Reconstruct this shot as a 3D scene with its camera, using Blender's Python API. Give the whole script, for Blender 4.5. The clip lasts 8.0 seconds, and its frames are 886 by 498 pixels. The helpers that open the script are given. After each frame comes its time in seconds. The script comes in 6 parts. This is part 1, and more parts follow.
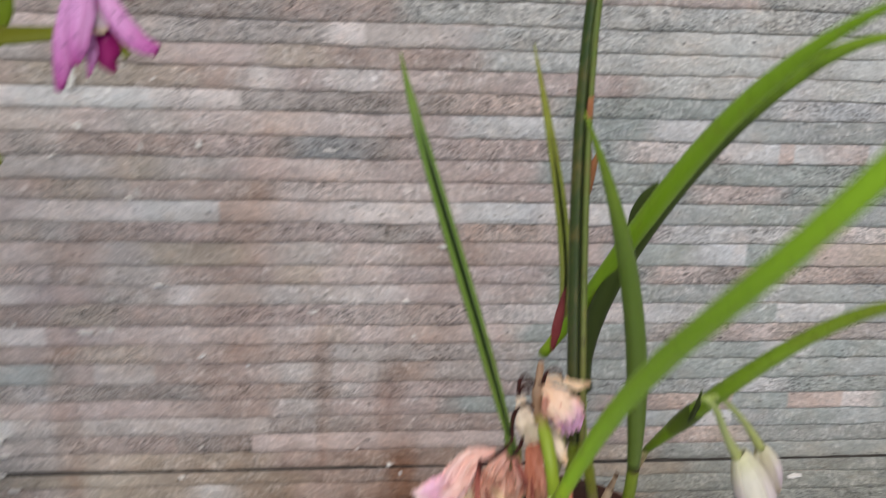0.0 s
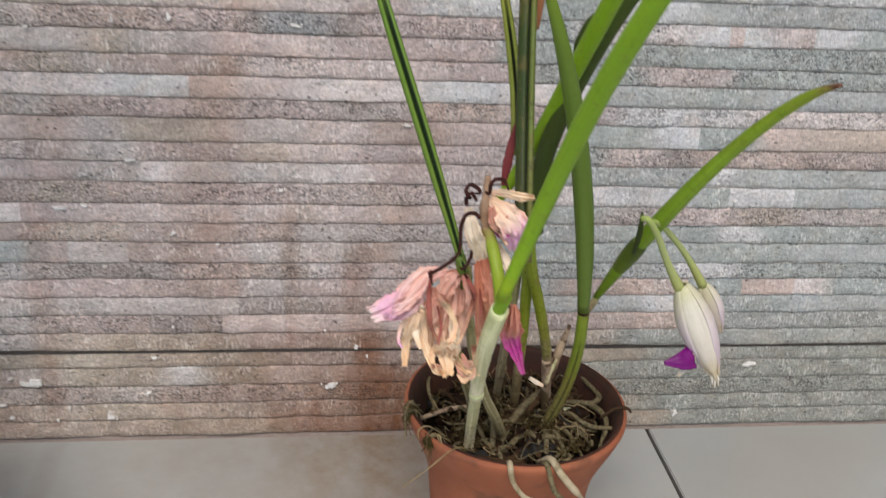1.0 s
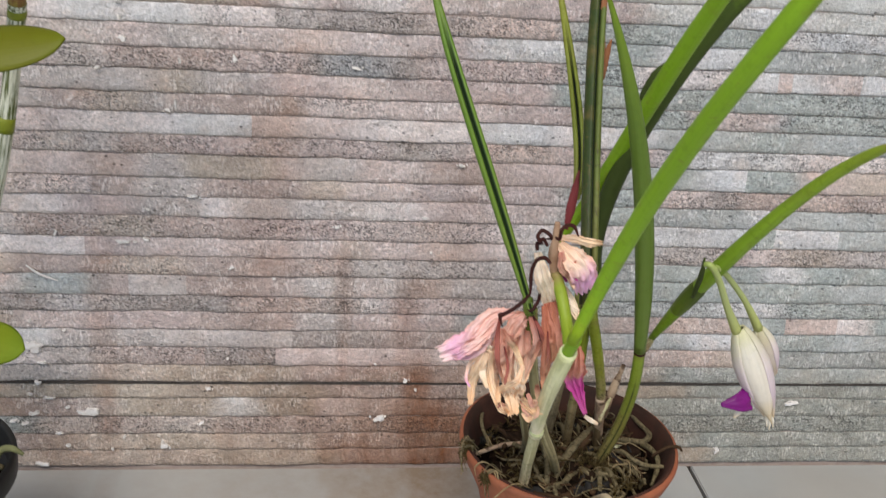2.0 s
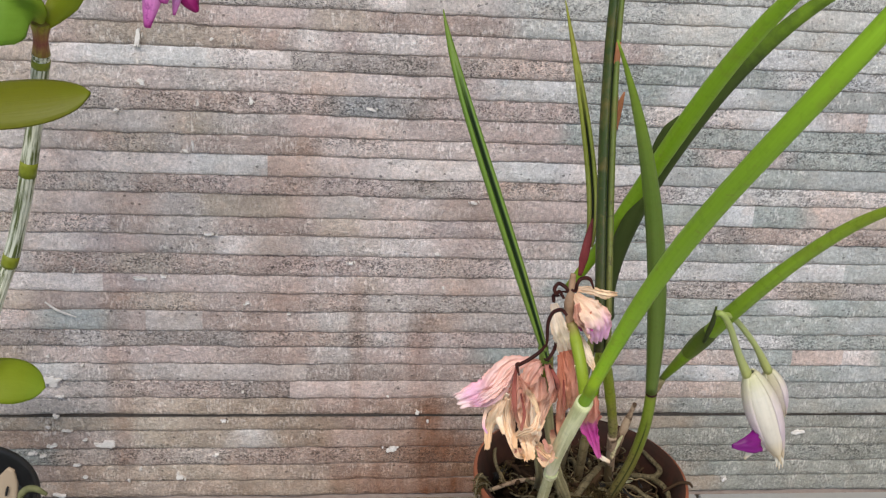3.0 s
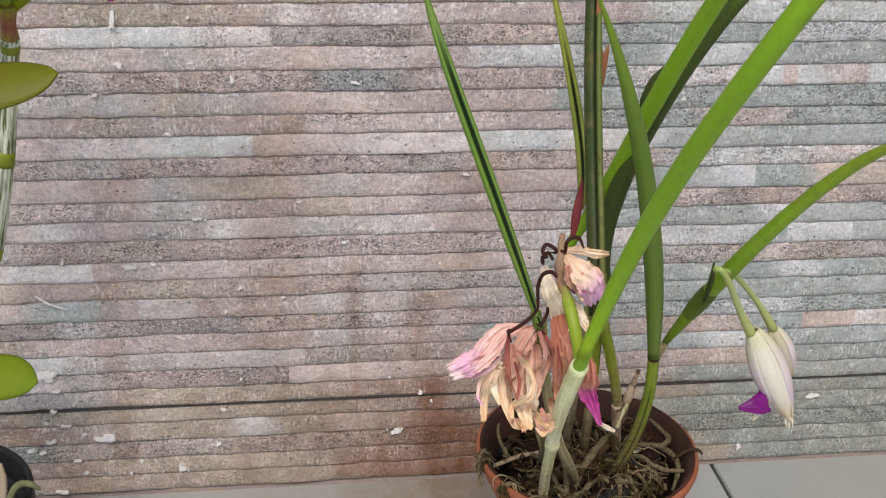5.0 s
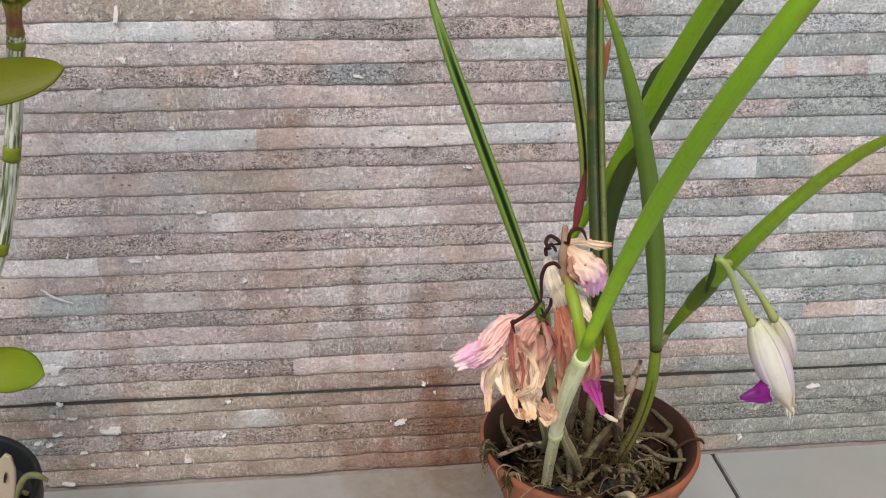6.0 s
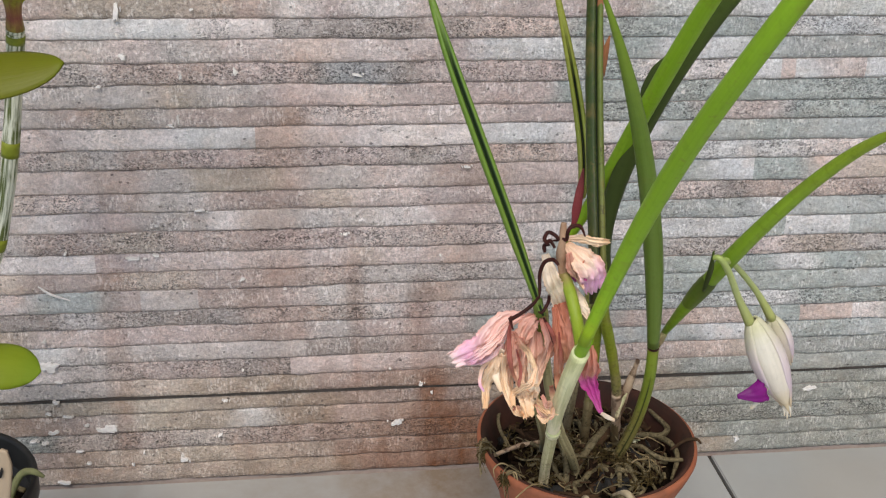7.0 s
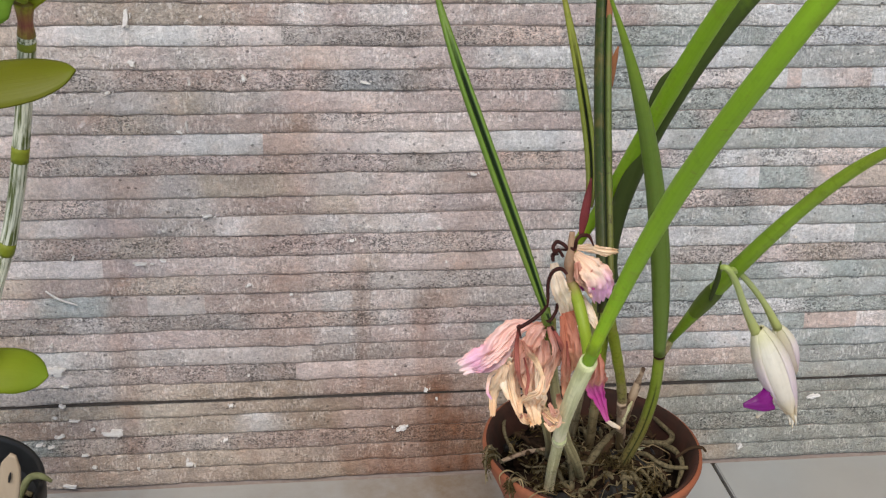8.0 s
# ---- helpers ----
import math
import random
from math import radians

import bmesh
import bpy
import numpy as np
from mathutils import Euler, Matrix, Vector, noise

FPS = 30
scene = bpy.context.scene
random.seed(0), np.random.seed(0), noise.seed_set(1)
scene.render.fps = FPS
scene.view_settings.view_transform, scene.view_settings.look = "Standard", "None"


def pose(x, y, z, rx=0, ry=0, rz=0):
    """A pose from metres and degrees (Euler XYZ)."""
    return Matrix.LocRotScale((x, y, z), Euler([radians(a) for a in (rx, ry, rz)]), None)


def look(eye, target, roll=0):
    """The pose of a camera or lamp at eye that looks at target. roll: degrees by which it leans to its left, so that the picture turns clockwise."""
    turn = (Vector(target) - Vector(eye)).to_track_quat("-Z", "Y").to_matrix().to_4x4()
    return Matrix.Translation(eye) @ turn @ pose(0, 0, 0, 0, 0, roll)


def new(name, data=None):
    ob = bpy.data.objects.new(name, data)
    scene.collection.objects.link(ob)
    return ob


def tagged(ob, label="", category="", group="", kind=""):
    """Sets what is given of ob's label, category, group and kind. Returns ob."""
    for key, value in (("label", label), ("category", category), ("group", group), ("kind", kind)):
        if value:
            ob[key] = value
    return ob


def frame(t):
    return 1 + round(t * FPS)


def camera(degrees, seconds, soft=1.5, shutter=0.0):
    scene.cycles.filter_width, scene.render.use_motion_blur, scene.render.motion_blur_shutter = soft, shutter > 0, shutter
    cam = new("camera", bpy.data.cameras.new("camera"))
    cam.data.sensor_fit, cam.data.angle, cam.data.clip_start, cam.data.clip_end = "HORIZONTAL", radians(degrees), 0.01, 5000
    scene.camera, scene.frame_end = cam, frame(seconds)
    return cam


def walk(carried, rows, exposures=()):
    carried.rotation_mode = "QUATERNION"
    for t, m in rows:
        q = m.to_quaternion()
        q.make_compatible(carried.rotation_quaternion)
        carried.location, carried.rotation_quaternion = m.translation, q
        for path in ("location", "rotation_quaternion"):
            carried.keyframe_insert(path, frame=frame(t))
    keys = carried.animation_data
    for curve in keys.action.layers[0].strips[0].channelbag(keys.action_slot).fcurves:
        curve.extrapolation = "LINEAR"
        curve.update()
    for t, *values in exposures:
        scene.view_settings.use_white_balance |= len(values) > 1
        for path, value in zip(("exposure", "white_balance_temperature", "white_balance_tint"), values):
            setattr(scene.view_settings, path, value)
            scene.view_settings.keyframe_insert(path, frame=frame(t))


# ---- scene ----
cam = camera(47.8, 8.0, 1.2, 0.8)
PATH = [
    (0, (-0.055, -0.579, 0.51), (0.181, 1.224, -0.324), 3.3),
    (0.2, (-0.052, -0.606, 0.489), (0.133, 1.221, -0.305), 3.4),
    (0.3, (-0.067, -0.613, 0.486), (0.148, 1.203, -0.324), 3.7),
    (0.5, (-0.055, -0.621, 0.458), (0.161, 1.185, -0.373), 3.8),
    (0.7, (-0.041, -0.631, 0.444), (0.205, 1.17, -0.39), 3.7),
    (0.8, (-0.042, -0.632, 0.446), (0.265, 1.167, -0.425), 3.7),
    (0.9, (-0.042, -0.632, 0.449), (0.232, 1.164, -0.408), 3.7),
    (1, (-0.043, -0.633, 0.451), (0.222, 1.161, -0.392), 3.7),
    (1.1, (-0.051, -0.637, 0.455), (0.216, 1.159, -0.385), 4.1),
    (1.2, (-0.058, -0.64, 0.458), (0.187, 1.158, -0.384), 4.5),
    (1.3, (-0.059, -0.64, 0.458), (0.159, 1.159, -0.388), 4.3),
    (1.4, (-0.06, -0.64, 0.459), (0.165, 1.161, -0.388), 4.2),
    (1.5, (-0.061, -0.64, 0.459), (0.17, 1.162, -0.378), 4.0),
    (2.8, (-0.082, -0.642, 0.481), (0.159, 1.182, -0.301), 4.3),
    (3, (-0.08, -0.641, 0.486), (0.154, 1.182, -0.302), 3.9),
    (3.5, (-0.08, -0.641, 0.479), (0.152, 1.192, -0.287), 3.4),
    (3.7, (-0.074, -0.639, 0.473), (0.14, 1.193, -0.258), 2.9),
    (3.8, (-0.072, -0.639, 0.469), (0.129, 1.194, -0.266), 2.7),
    (3.9, (-0.069, -0.638, 0.466), (0.13, 1.194, -0.29), 2.4),
    (4, (-0.066, -0.637, 0.463), (0.136, 1.195, -0.314), 2.2),
    (4.1, (-0.065, -0.636, 0.464), (0.141, 1.194, -0.325), 2.0),
    (4.2, (-0.065, -0.635, 0.465), (0.155, 1.193, -0.333), 1.9),
    (4.3, (-0.064, -0.633, 0.465), (0.146, 1.192, -0.331), 1.7),
    (4.4, (-0.064, -0.632, 0.466), (0.141, 1.191, -0.334), 1.6),
    (4.5, (-0.063, -0.631, 0.467), (0.141, 1.19, -0.334), 1.4),
    (6, (-0.066, -0.636, 0.471), (0.135, 1.178, -0.348), 0.6),
    (6.5, (-0.065, -0.637, 0.467), (0.14, 1.182, -0.339), 0.7),
    (7, (-0.067, -0.638, 0.467), (0.141, 1.18, -0.341), 1.0),
    (7.5, (-0.068, -0.639, 0.469), (0.139, 1.183, -0.331), 1.2),
    (8, (-0.071, -0.639, 0.47), (0.136, 1.181, -0.331), 1.3),
]
walk(cam, [(t, look(eye, target, roll)) for t, eye, target, roll in PATH], [(0, 0.05), (0.5, 0.13), (1.0, 0.2), (1.6, 0.25), (8, 0.25)])

# ---- world and light ----
world = bpy.data.worlds.new("sky")
scene.world = world
world.use_nodes = True
wn = world.node_tree.nodes
sky = wn.new("ShaderNodeTexSky")
sky.sky_type, sky.sun_disc = "NISHITA", False
sky.sun_elevation, sky.sun_rotation = radians(59), radians(193)
wn["Background"].inputs["Strength"].default_value = 0.125
world.node_tree.links.new(sky.outputs[0], wn["Background"].inputs["Color"])

sun_data = bpy.data.lights.new("sun", "SUN")
sun_data.energy, sun_data.angle, sun_data.color = 4.3, radians(42), (1.0, 0.925, 0.85)
sun = new("sun", sun_data)
sun.matrix_world = look((-0.36, -1.5, 2.56), (0, 0, 0))


# ---- materials ----
def material(name, rough=0.6, metal=0.0):
    m = bpy.data.materials.new(name)
    m.use_nodes = True
    b = m.node_tree.nodes["Principled BSDF"]
    b.inputs["Roughness"].default_value, b.inputs["Metallic"].default_value = rough, metal
    return m, m.node_tree.nodes, m.node_tree.links, b


def put(links, value, socket):
    if isinstance(value, bpy.types.NodeSocket):
        links.new(value, socket)
    else:
        socket.default_value = value


def math_node(nt, op, a, b=0.0, clamp=False):
    n = nt.nodes.new("ShaderNodeMath")
    n.operation, n.use_clamp = op, clamp
    put(nt.links, a, n.inputs[0]), put(nt.links, b, n.inputs[1])
    return n.outputs[0]


def mix(nt, fac, a, b, blend="MIX"):
    n = nt.nodes.new("ShaderNodeMix")
    n.data_type, n.blend_type = "RGBA", blend
    put(nt.links, fac, n.inputs["Factor"])
    put(nt.links, (*a, 1) if isinstance(a, tuple) else a, n.inputs[6])
    put(nt.links, (*b, 1) if isinstance(b, tuple) else b, n.inputs[7])
    return n.outputs[2]


def place(nt, stretch=(1, 1, 1)):
    g = nt.nodes.new("ShaderNodeNewGeometry")
    n = nt.nodes.new("ShaderNodeVectorMath")
    n.operation = "MULTIPLY"
    nt.links.new(g.outputs["Position"], n.inputs[0])
    n.inputs[1].default_value = stretch
    return n.outputs[0]


def grain(nt, scale, detail=4.0, rough=0.6, vector=None, low=0.35, high=0.65):
    n = nt.nodes.new("ShaderNodeTexNoise")
    n.inputs["Scale"].default_value, n.inputs["Detail"].default_value, n.inputs["Roughness"].default_value = scale, detail, rough
    nt.links.new(vector or place(nt), n.inputs["Vector"])
    r = nt.nodes.new("ShaderNodeMapRange")
    nt.links.new(n.outputs["Fac"], r.inputs["Value"])
    r.inputs["From Min"].default_value, r.inputs["From Max"].default_value = low, high
    return r.outputs[0]


def relief(nt, bsdf, height, strength=0.5, distance=0.001):
    n = nt.nodes.new("ShaderNodeBump")
    n.inputs["Strength"].default_value, n.inputs["Distance"].default_value = strength, distance
    nt.links.new(height, n.inputs["Height"])
    nt.links.new(n.outputs[0], bsdf.inputs["Normal"])


def own_random(nt):
    return nt.nodes.new("ShaderNodeObjectInfo").outputs["Random"]


def stain_group():
    """Rust that has run down the wall in streaks; gives a mask from 0 to 1."""
    g = bpy.data.node_groups.new("rust_streaks", "ShaderNodeTree")
    g.interface.new_socket("Mask", in_out="OUTPUT", socket_type="NodeSocketFloat")
    g.interface.new_socket("Dirt", in_out="OUTPUT", socket_type="NodeSocketFloat")
    out = g.nodes.new("NodeGroupOutput")
    s = g.nodes.new("ShaderNodeSeparateXYZ")
    g.links.new(place(g), s.inputs[0])
    ragged = grain(g, 35, 5, 0.7, place(g, (1, 1, 0.35)), 0.3, 0.7)
    total = None
    for x0, wide, top, fade, amount in ((0.000, 0.016, 0.115, 0.04, 1.0), (0.012, 0.055, 0.085, 0.04, 0.95), (-0.035, 0.016, 0.095, 0.05, 0.6), (-0.030, 0.065, 0.046, 0.030, 0.8),
                                        (-0.056, 0.008, 0.205, 0.05, 0.45), (-0.010, 0.013, 0.185, 0.05, 0.45), (-0.112, 0.030, 0.305, 0.04, 0.25), (-0.11, 0.13, 0.030, 0.02, 0.35),
                                        (-0.05, 0.14, 0.130, 0.06, 0.40), (-0.225, 0.012, 0.19, 0.05, 0.35), (0.03, 0.02, 0.30, 0.06, 0.15), (-0.26, 0.035, 0.055, 0.02, 0.30), (0.06, 0.03, 0.05, 0.03, 0.5)):
        d = math_node(g, "DIVIDE", math_node(g, "SUBTRACT", s.outputs[0], x0), wide)
        side = math_node(g, "SUBTRACT", 1.0, math_node(g, "MULTIPLY", d, d), True)
        rise = math_node(g, "DIVIDE", math_node(g, "SUBTRACT", top, s.outputs[2]), fade, True)
        one = math_node(g, "MULTIPLY", math_node(g, "MULTIPLY", side, rise), amount)
        total = one if total is None else math_node(g, "MAXIMUM", total, one)
    low = math_node(g, "ADD", math_node(g, "MULTIPLY", ragged, 0.8), 0.45)
    g.links.new(math_node(g, "MULTIPLY", total, low, True), out.inputs[0])
    # splashed dirt on the lowest tile course
    cloud = grain(g, 18, 4, 0.6, place(g, (1, 1, 1.6)), 0.3, 0.7)
    edge = math_node(g, "ADD", 0.082, math_node(g, "MULTIPLY", cloud, 0.02))
    rise = math_node(g, "DIVIDE", math_node(g, "SUBTRACT", edge, s.outputs[2]), 0.028, True)
    east = math_node(g, "DIVIDE", math_node(g, "SUBTRACT", s.outputs[0], 0.02), 0.15, True)
    much = math_node(g, "ADD", math_node(g, "ADD", 0.45, math_node(g, "MULTIPLY", east, 0.5)), math_node(g, "MULTIPLY", cloud, 0.4))
    g.links.new(math_node(g, "MULTIPLY", rise, much), out.inputs[1])
    return g


STAINS = stain_group()


def attribute(nt, name):
    n = nt.nodes.new("ShaderNodeAttribute")
    n.attribute_name = name
    return n.outputs["Color"]


def lit(nt, col, value):
    """A colour made lighter or darker by a factor."""
    n = nt.nodes.new("ShaderNodeHueSaturation")
    put(nt.links, value, n.inputs["Value"])
    put(nt.links, col, n.inputs["Color"])
    return n.outputs[0]


def tile_paint():
    """Printed stone look. Each stone carries its tone ("tone") and how far it is speckled, smeared or veined ("print")."""
    m, n, l, b = material("stone_print", 0.58)
    nt = m.node_tree
    kind = n.new("ShaderNodeSeparateColor")
    l.new(attribute(nt, "print"), kind.inputs[0])
    grit, smear, vein = kind.outputs[0], kind.outputs[1], kind.outputs[2]

    def times(x, y, clamp=False):
        return math_node(nt, "MULTIPLY", x, y, clamp)

    def plus(x, y, clamp=False):
        return math_node(nt, "ADD", x, y, clamp)

    # soft clouds, warm and cool
    cloud = grain(nt, 42, 5, 0.65, place(nt, (0.8, 1, 1.5)), 0.34, 0.66)
    col = mix(nt, grain(nt, 55, 4, 0.6, place(nt, (0.7, 1, 1.7)), 0.36, 0.64), attribute(nt, "tone"), mix(nt, 1.0, attribute(nt, "tone"), (0.975, 1.0, 1.01), "MULTIPLY"))
    col = mix(nt, times(grain(nt, 38, 5, 0.7, place(nt, (1.0, 1, 1.3)), 0.52, 0.66), 0.55), col, mix(nt, 1.0, col, (1.05, 0.94, 0.875), "MULTIPLY"))
    col = lit(nt, col, plus(times(cloud, 0.24), 0.92))
    # mottling at the size of the grains
    mottle = grain(nt, 420, 4, 0.7, place(nt, (0.85, 1, 0.9)), 0.38, 0.62)
    col = lit(nt, col, plus(times(mottle, plus(times(grit, 0.22), 0.30)), plus(0.86, times(grit, -0.08))))
    fine = grain(nt, 1100, 2, 0.5, None, 0.36, 0.64)
    col = lit(nt, col, plus(times(fine, 0.20), 0.90))
    # pale upright smears
    run = grain(nt, 1, 4, 0.65, place(nt, (560, 1, 200)), 0.49, 0.55)
    run = times(run, grain(nt, 105, 4, 0.65, place(nt, (0.65, 1, 0.9)), 0.485, 0.55))
    run = times(run, smear)
    col = mix(nt, times(run, 0.95), col, mix(nt, 0.45, lit(nt, col, 1.55), (0.80, 0.775, 0.755)))
    # pale and dark grains of granite
    pale = times(grain(nt, 620, 3, 0.6, place(nt, (0.9, 1, 0.8)), 0.53, 0.58), grit)
    col = mix(nt, times(pale, 0.62), col, mix(nt, 0.5, lit(nt, col, 1.4), (0.80, 0.77, 0.75)))
    dense = grain(nt, 90, 4, 0.65, place(nt, (0.7, 1, 1.1)), 0.40, 0.58)
    pits = grain(nt, 900, 2, 0.5, place(nt, (0.75, 1, 1.1)), 0.545, 0.59)
    large = grain(nt, 470, 4, 0.7, place(nt, (0.7, 1, 1.2)), 0.565, 0.60)
    pits = math_node(nt, "MAXIMUM", pits, large)
    pits = times(times(pits, plus(times(dense, 0.85), 0.15)), grit)
    col = mix(nt, times(pits, 0.88), col, lit(nt, col, 0.24))
    # single small pits in every stone
    dots = n.new("ShaderNodeTexVoronoi")
    dots.inputs["Scale"].default_value, dots.inputs["Randomness"].default_value = 230, 1.0
    l.new(place(nt, (0.9, 1, 1.2)), dots.inputs["Vector"])
    some = n.new("ShaderNodeSeparateColor")
    l.new(dots.outputs["Color"], some.inputs[0])
    size = times(plus(some.outputs[0], -0.66, True), 0.85)
    dot = times(math_node(nt, "SUBTRACT", size, dots.outputs["Distance"]), 16.0, True)
    dot = times(dot, grain(nt, 600, 3, 0.6, None, 0.30, 0.52))
    col = mix(nt, times(dot, 0.8), col, lit(nt, col, 0.26))
    # hairline veins
    line = n.new("ShaderNodeTexNoise")
    line.inputs["Scale"].default_value, line.inputs["Detail"].default_value, line.inputs["Roughness"].default_value = 46, 6, 0.62
    l.new(place(nt, (1.0, 1, 0.7)), line.inputs["Vector"])
    off = math_node(nt, "ABSOLUTE", math_node(nt, "SUBTRACT", line.outputs["Fac"], 0.5))
    crack = times(math_node(nt, "SUBTRACT", 0.009, off), 150.0, True)
    crack = times(times(crack, grain(nt, 34, 2, 0.5, None, 0.50, 0.60)), vein)
    col = mix(nt, times(crack, 0.7), col, lit(nt, col, 0.36))
    rust = n.new("ShaderNodeGroup")
    rust.node_tree = STAINS
    col = mix(nt, times(rust.outputs[1], 0.35), col, (0.73, 0.715, 0.60), "MULTIPLY")
    col = mix(nt, rust.outputs[0], col, (0.44, 0.22, 0.10), "MULTIPLY")
    l.new(col, b.inputs["Base Color"])
    up = plus(plus(times(mottle, 0.5), times(run, 0.4)), times(pale, 0.5))
    bump = math_node(nt, "SUBTRACT", up, plus(plus(pits, dot), crack))
    relief(nt, b, bump, 0.8, 0.0016)
    return m


TILE = tile_paint()
TONE = {
    "brown": (0.485, 0.385, 0.345), "rose": (0.54, 0.435, 0.405), "pale": (0.62, 0.515, 0.48), "tan": (0.53, 0.435, 0.37), "peach": (0.60, 0.475, 0.42),
    "rust": (0.455, 0.34, 0.285), "olive": (0.455, 0.38, 0.315), "grey": (0.53, 0.468, 0.438), "blue": (0.425, 0.435, 0.42), "white": (0.735, 0.655, 0.625),
    "steel": (0.41, 0.435, 0.41), "slab": (0.37, 0.37, 0.34), "wblue": (0.645, 0.625, 0.615), "mist": (0.60, 0.585, 0.55), "dark": (0.405, 0.345, 0.315), "slate": (0.35, 0.35, 0.355),
}
# granite, chalk, smooth and cracked print: speckled, smeared, veined
PRINT = {"g": (1.0, 0.35, 0.15), "c": (0.40, 1.0, 0.35), "s": (0.14, 0.45, 0.35), "k": (0.15, 0.4, 1.0)}


def plain(name, a, b_, scale, rough=0.6, bump=0.0, distance=0.001, detail=5.0, stretch=(1, 1, 1), extra=None, sheen=0.5):
    """Two tones in grain of a given scale, with relief; extra: (colour, scale, low, high, amount) for spots."""
    m, n, l, b = material(name, rough)
    b.inputs["Specular IOR Level"].default_value = sheen
    nt = m.node_tree
    g = grain(nt, scale, detail, 0.65, place(nt, stretch), 0.3, 0.7)
    col = mix(nt, g, a, b_)
    if extra:
        spot = grain(nt, extra[1], 3, 0.5, place(nt, stretch), extra[2], extra[3])
        col = mix(nt, math_node(nt, "MULTIPLY", spot, extra[4]), col, extra[0])
    v = nt.nodes.new("ShaderNodeHueSaturation")
    l.new(math_node(nt, "ADD", math_node(nt, "MULTIPLY", own_random(nt), 0.16), 0.92), v.inputs["Value"])
    l.new(col, v.inputs["Color"])
    l.new(v.outputs[0], b.inputs["Base Color"])
    if bump:
        relief(nt, b, g, bump, distance)
    return m


def along(name, stops, rough=0.55, vein=0.25, vein_scale=26.0, translucent=0.0, across=None, blotch=0.3, line=None, flank=None, scuff=0.0, frayed=False):
    """A plant surface: colour runs along the length (UV y) through stops, with fine lengthwise veins and blotches.
    across: the shade painted inside a fold and its half width. flank: a tint that shades one side.
    """
    m, n, l, b = material(name, rough)
    b.inputs["Specular IOR Level"].default_value = 0.35
    nt = m.node_tree
    uv = n.new("ShaderNodeUVMap")
    s = n.new("ShaderNodeSeparateXYZ")
    l.new(uv.outputs[0], s.inputs[0])
    wob = grain(nt, 90, 3, 0.6, None, 0.0, 1.0)
    pos = math_node(nt, "ADD", s.outputs[1], math_node(nt, "MULTIPLY", math_node(nt, "SUBTRACT", wob, 0.5), 0.35))
    r = n.new("ShaderNodeValToRGB")
    r.color_ramp.elements[0].position, r.color_ramp.elements[0].color = stops[0][0], (*stops[0][1], 1)
    r.color_ramp.elements[1].position, r.color_ramp.elements[1].color = stops[-1][0], (*stops[-1][1], 1)
    for p, c in stops[1:-1]:
        e = r.color_ramp.elements.new(p)
        e.color = (*c, 1)
    l.new(pos, r.inputs[0])
    col = r.outputs[0]
    c = n.new("ShaderNodeCombineXYZ")
    l.new(math_node(nt, "MULTIPLY", s.outputs[0], vein_scale), c.inputs[0])
    l.new(math_node(nt, "MULTIPLY", s.outputs[1], 2.5), c.inputs[1])
    l.new(own_random(nt), c.inputs[2])
    lines = grain(nt, 1.0, 3, 0.6, c.outputs[0], 0.42 if line else 0.3, 0.60 if line else 0.7)
    dark = n.new("ShaderNodeHueSaturation")
    dark.inputs["Value"].default_value, dark.inputs["Saturation"].default_value = 0.55, 1.15
    l.new(col, dark.inputs["Color"])
    shade = (*line, 1) if line else dark.outputs[0]
    # one side of the leaf shaded through its colour
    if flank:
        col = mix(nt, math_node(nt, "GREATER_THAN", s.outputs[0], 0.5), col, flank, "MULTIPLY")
    col = mix(nt, math_node(nt, "MULTIPLY", lines, vein), col, line if line else shade)
    if scuff >= 0.4:
        lines = math_node(nt, "ADD", lines, math_node(nt, "MULTIPLY", grain(nt, 260, 5, 0.7, None, 0.3, 0.7), 2.5))
    if scuff:
        mark = grain(nt, 210, 4, 0.65, None, 0.60, 0.68)
        edge = grain(nt, 38, 4, 0.7, None, 0.56, 0.70)
        col = mix(nt, math_node(nt, "MULTIPLY", math_node(nt, "MAXIMUM", math_node(nt, "MULTIPLY", mark, 0.7), edge), scuff), col, (0.17, 0.115, 0.03))
    if scuff >= 0.5:
        crust = math_node(nt, "MULTIPLY", grain(nt, 520, 4, 0.65, None, 0.53, 0.58), grain(nt, 70, 3, 0.6, None, 0.42, 0.56))
        fade = math_node(nt, "MULTIPLY", math_node(nt, "SUBTRACT", 0.62, s.outputs[1]), 2.5, True)
        col = mix(nt, math_node(nt, "MULTIPLY", math_node(nt, "MULTIPLY", crust, fade), 0.85), col, (0.055, 0.042, 0.02))
    spot = grain(nt, 260, 4, 0.6, None, 0.54, 0.68)
    col = mix(nt, math_node(nt, "MULTIPLY", spot, blotch), col, dark.outputs[0])
    if frayed:
        rim = math_node(nt, "MINIMUM", s.outputs[0], math_node(nt, "SUBTRACT", 1.0, s.outputs[0]))
        rim = math_node(nt, "MULTIPLY", math_node(nt, "SUBTRACT", 0.10, rim), 9.0, True)
        col = mix(nt, math_node(nt, "MULTIPLY", rim, grain(nt, 300, 4, 0.6, None, 0.40, 0.60)), col, (0.86, 0.66, 0.50), "MULTIPLY")
        col = mix(nt, math_node(nt, "MULTIPLY", grain(nt, 420, 5, 0.7, None, 0.44, 0.62), 0.15), col, (0.84, 0.66, 0.52), "MULTIPLY")
        lines = math_node(nt, "ADD", lines, math_node(nt, "MULTIPLY", grain(nt, 500, 5, 0.65, None, 0.3, 0.7), 0.9))
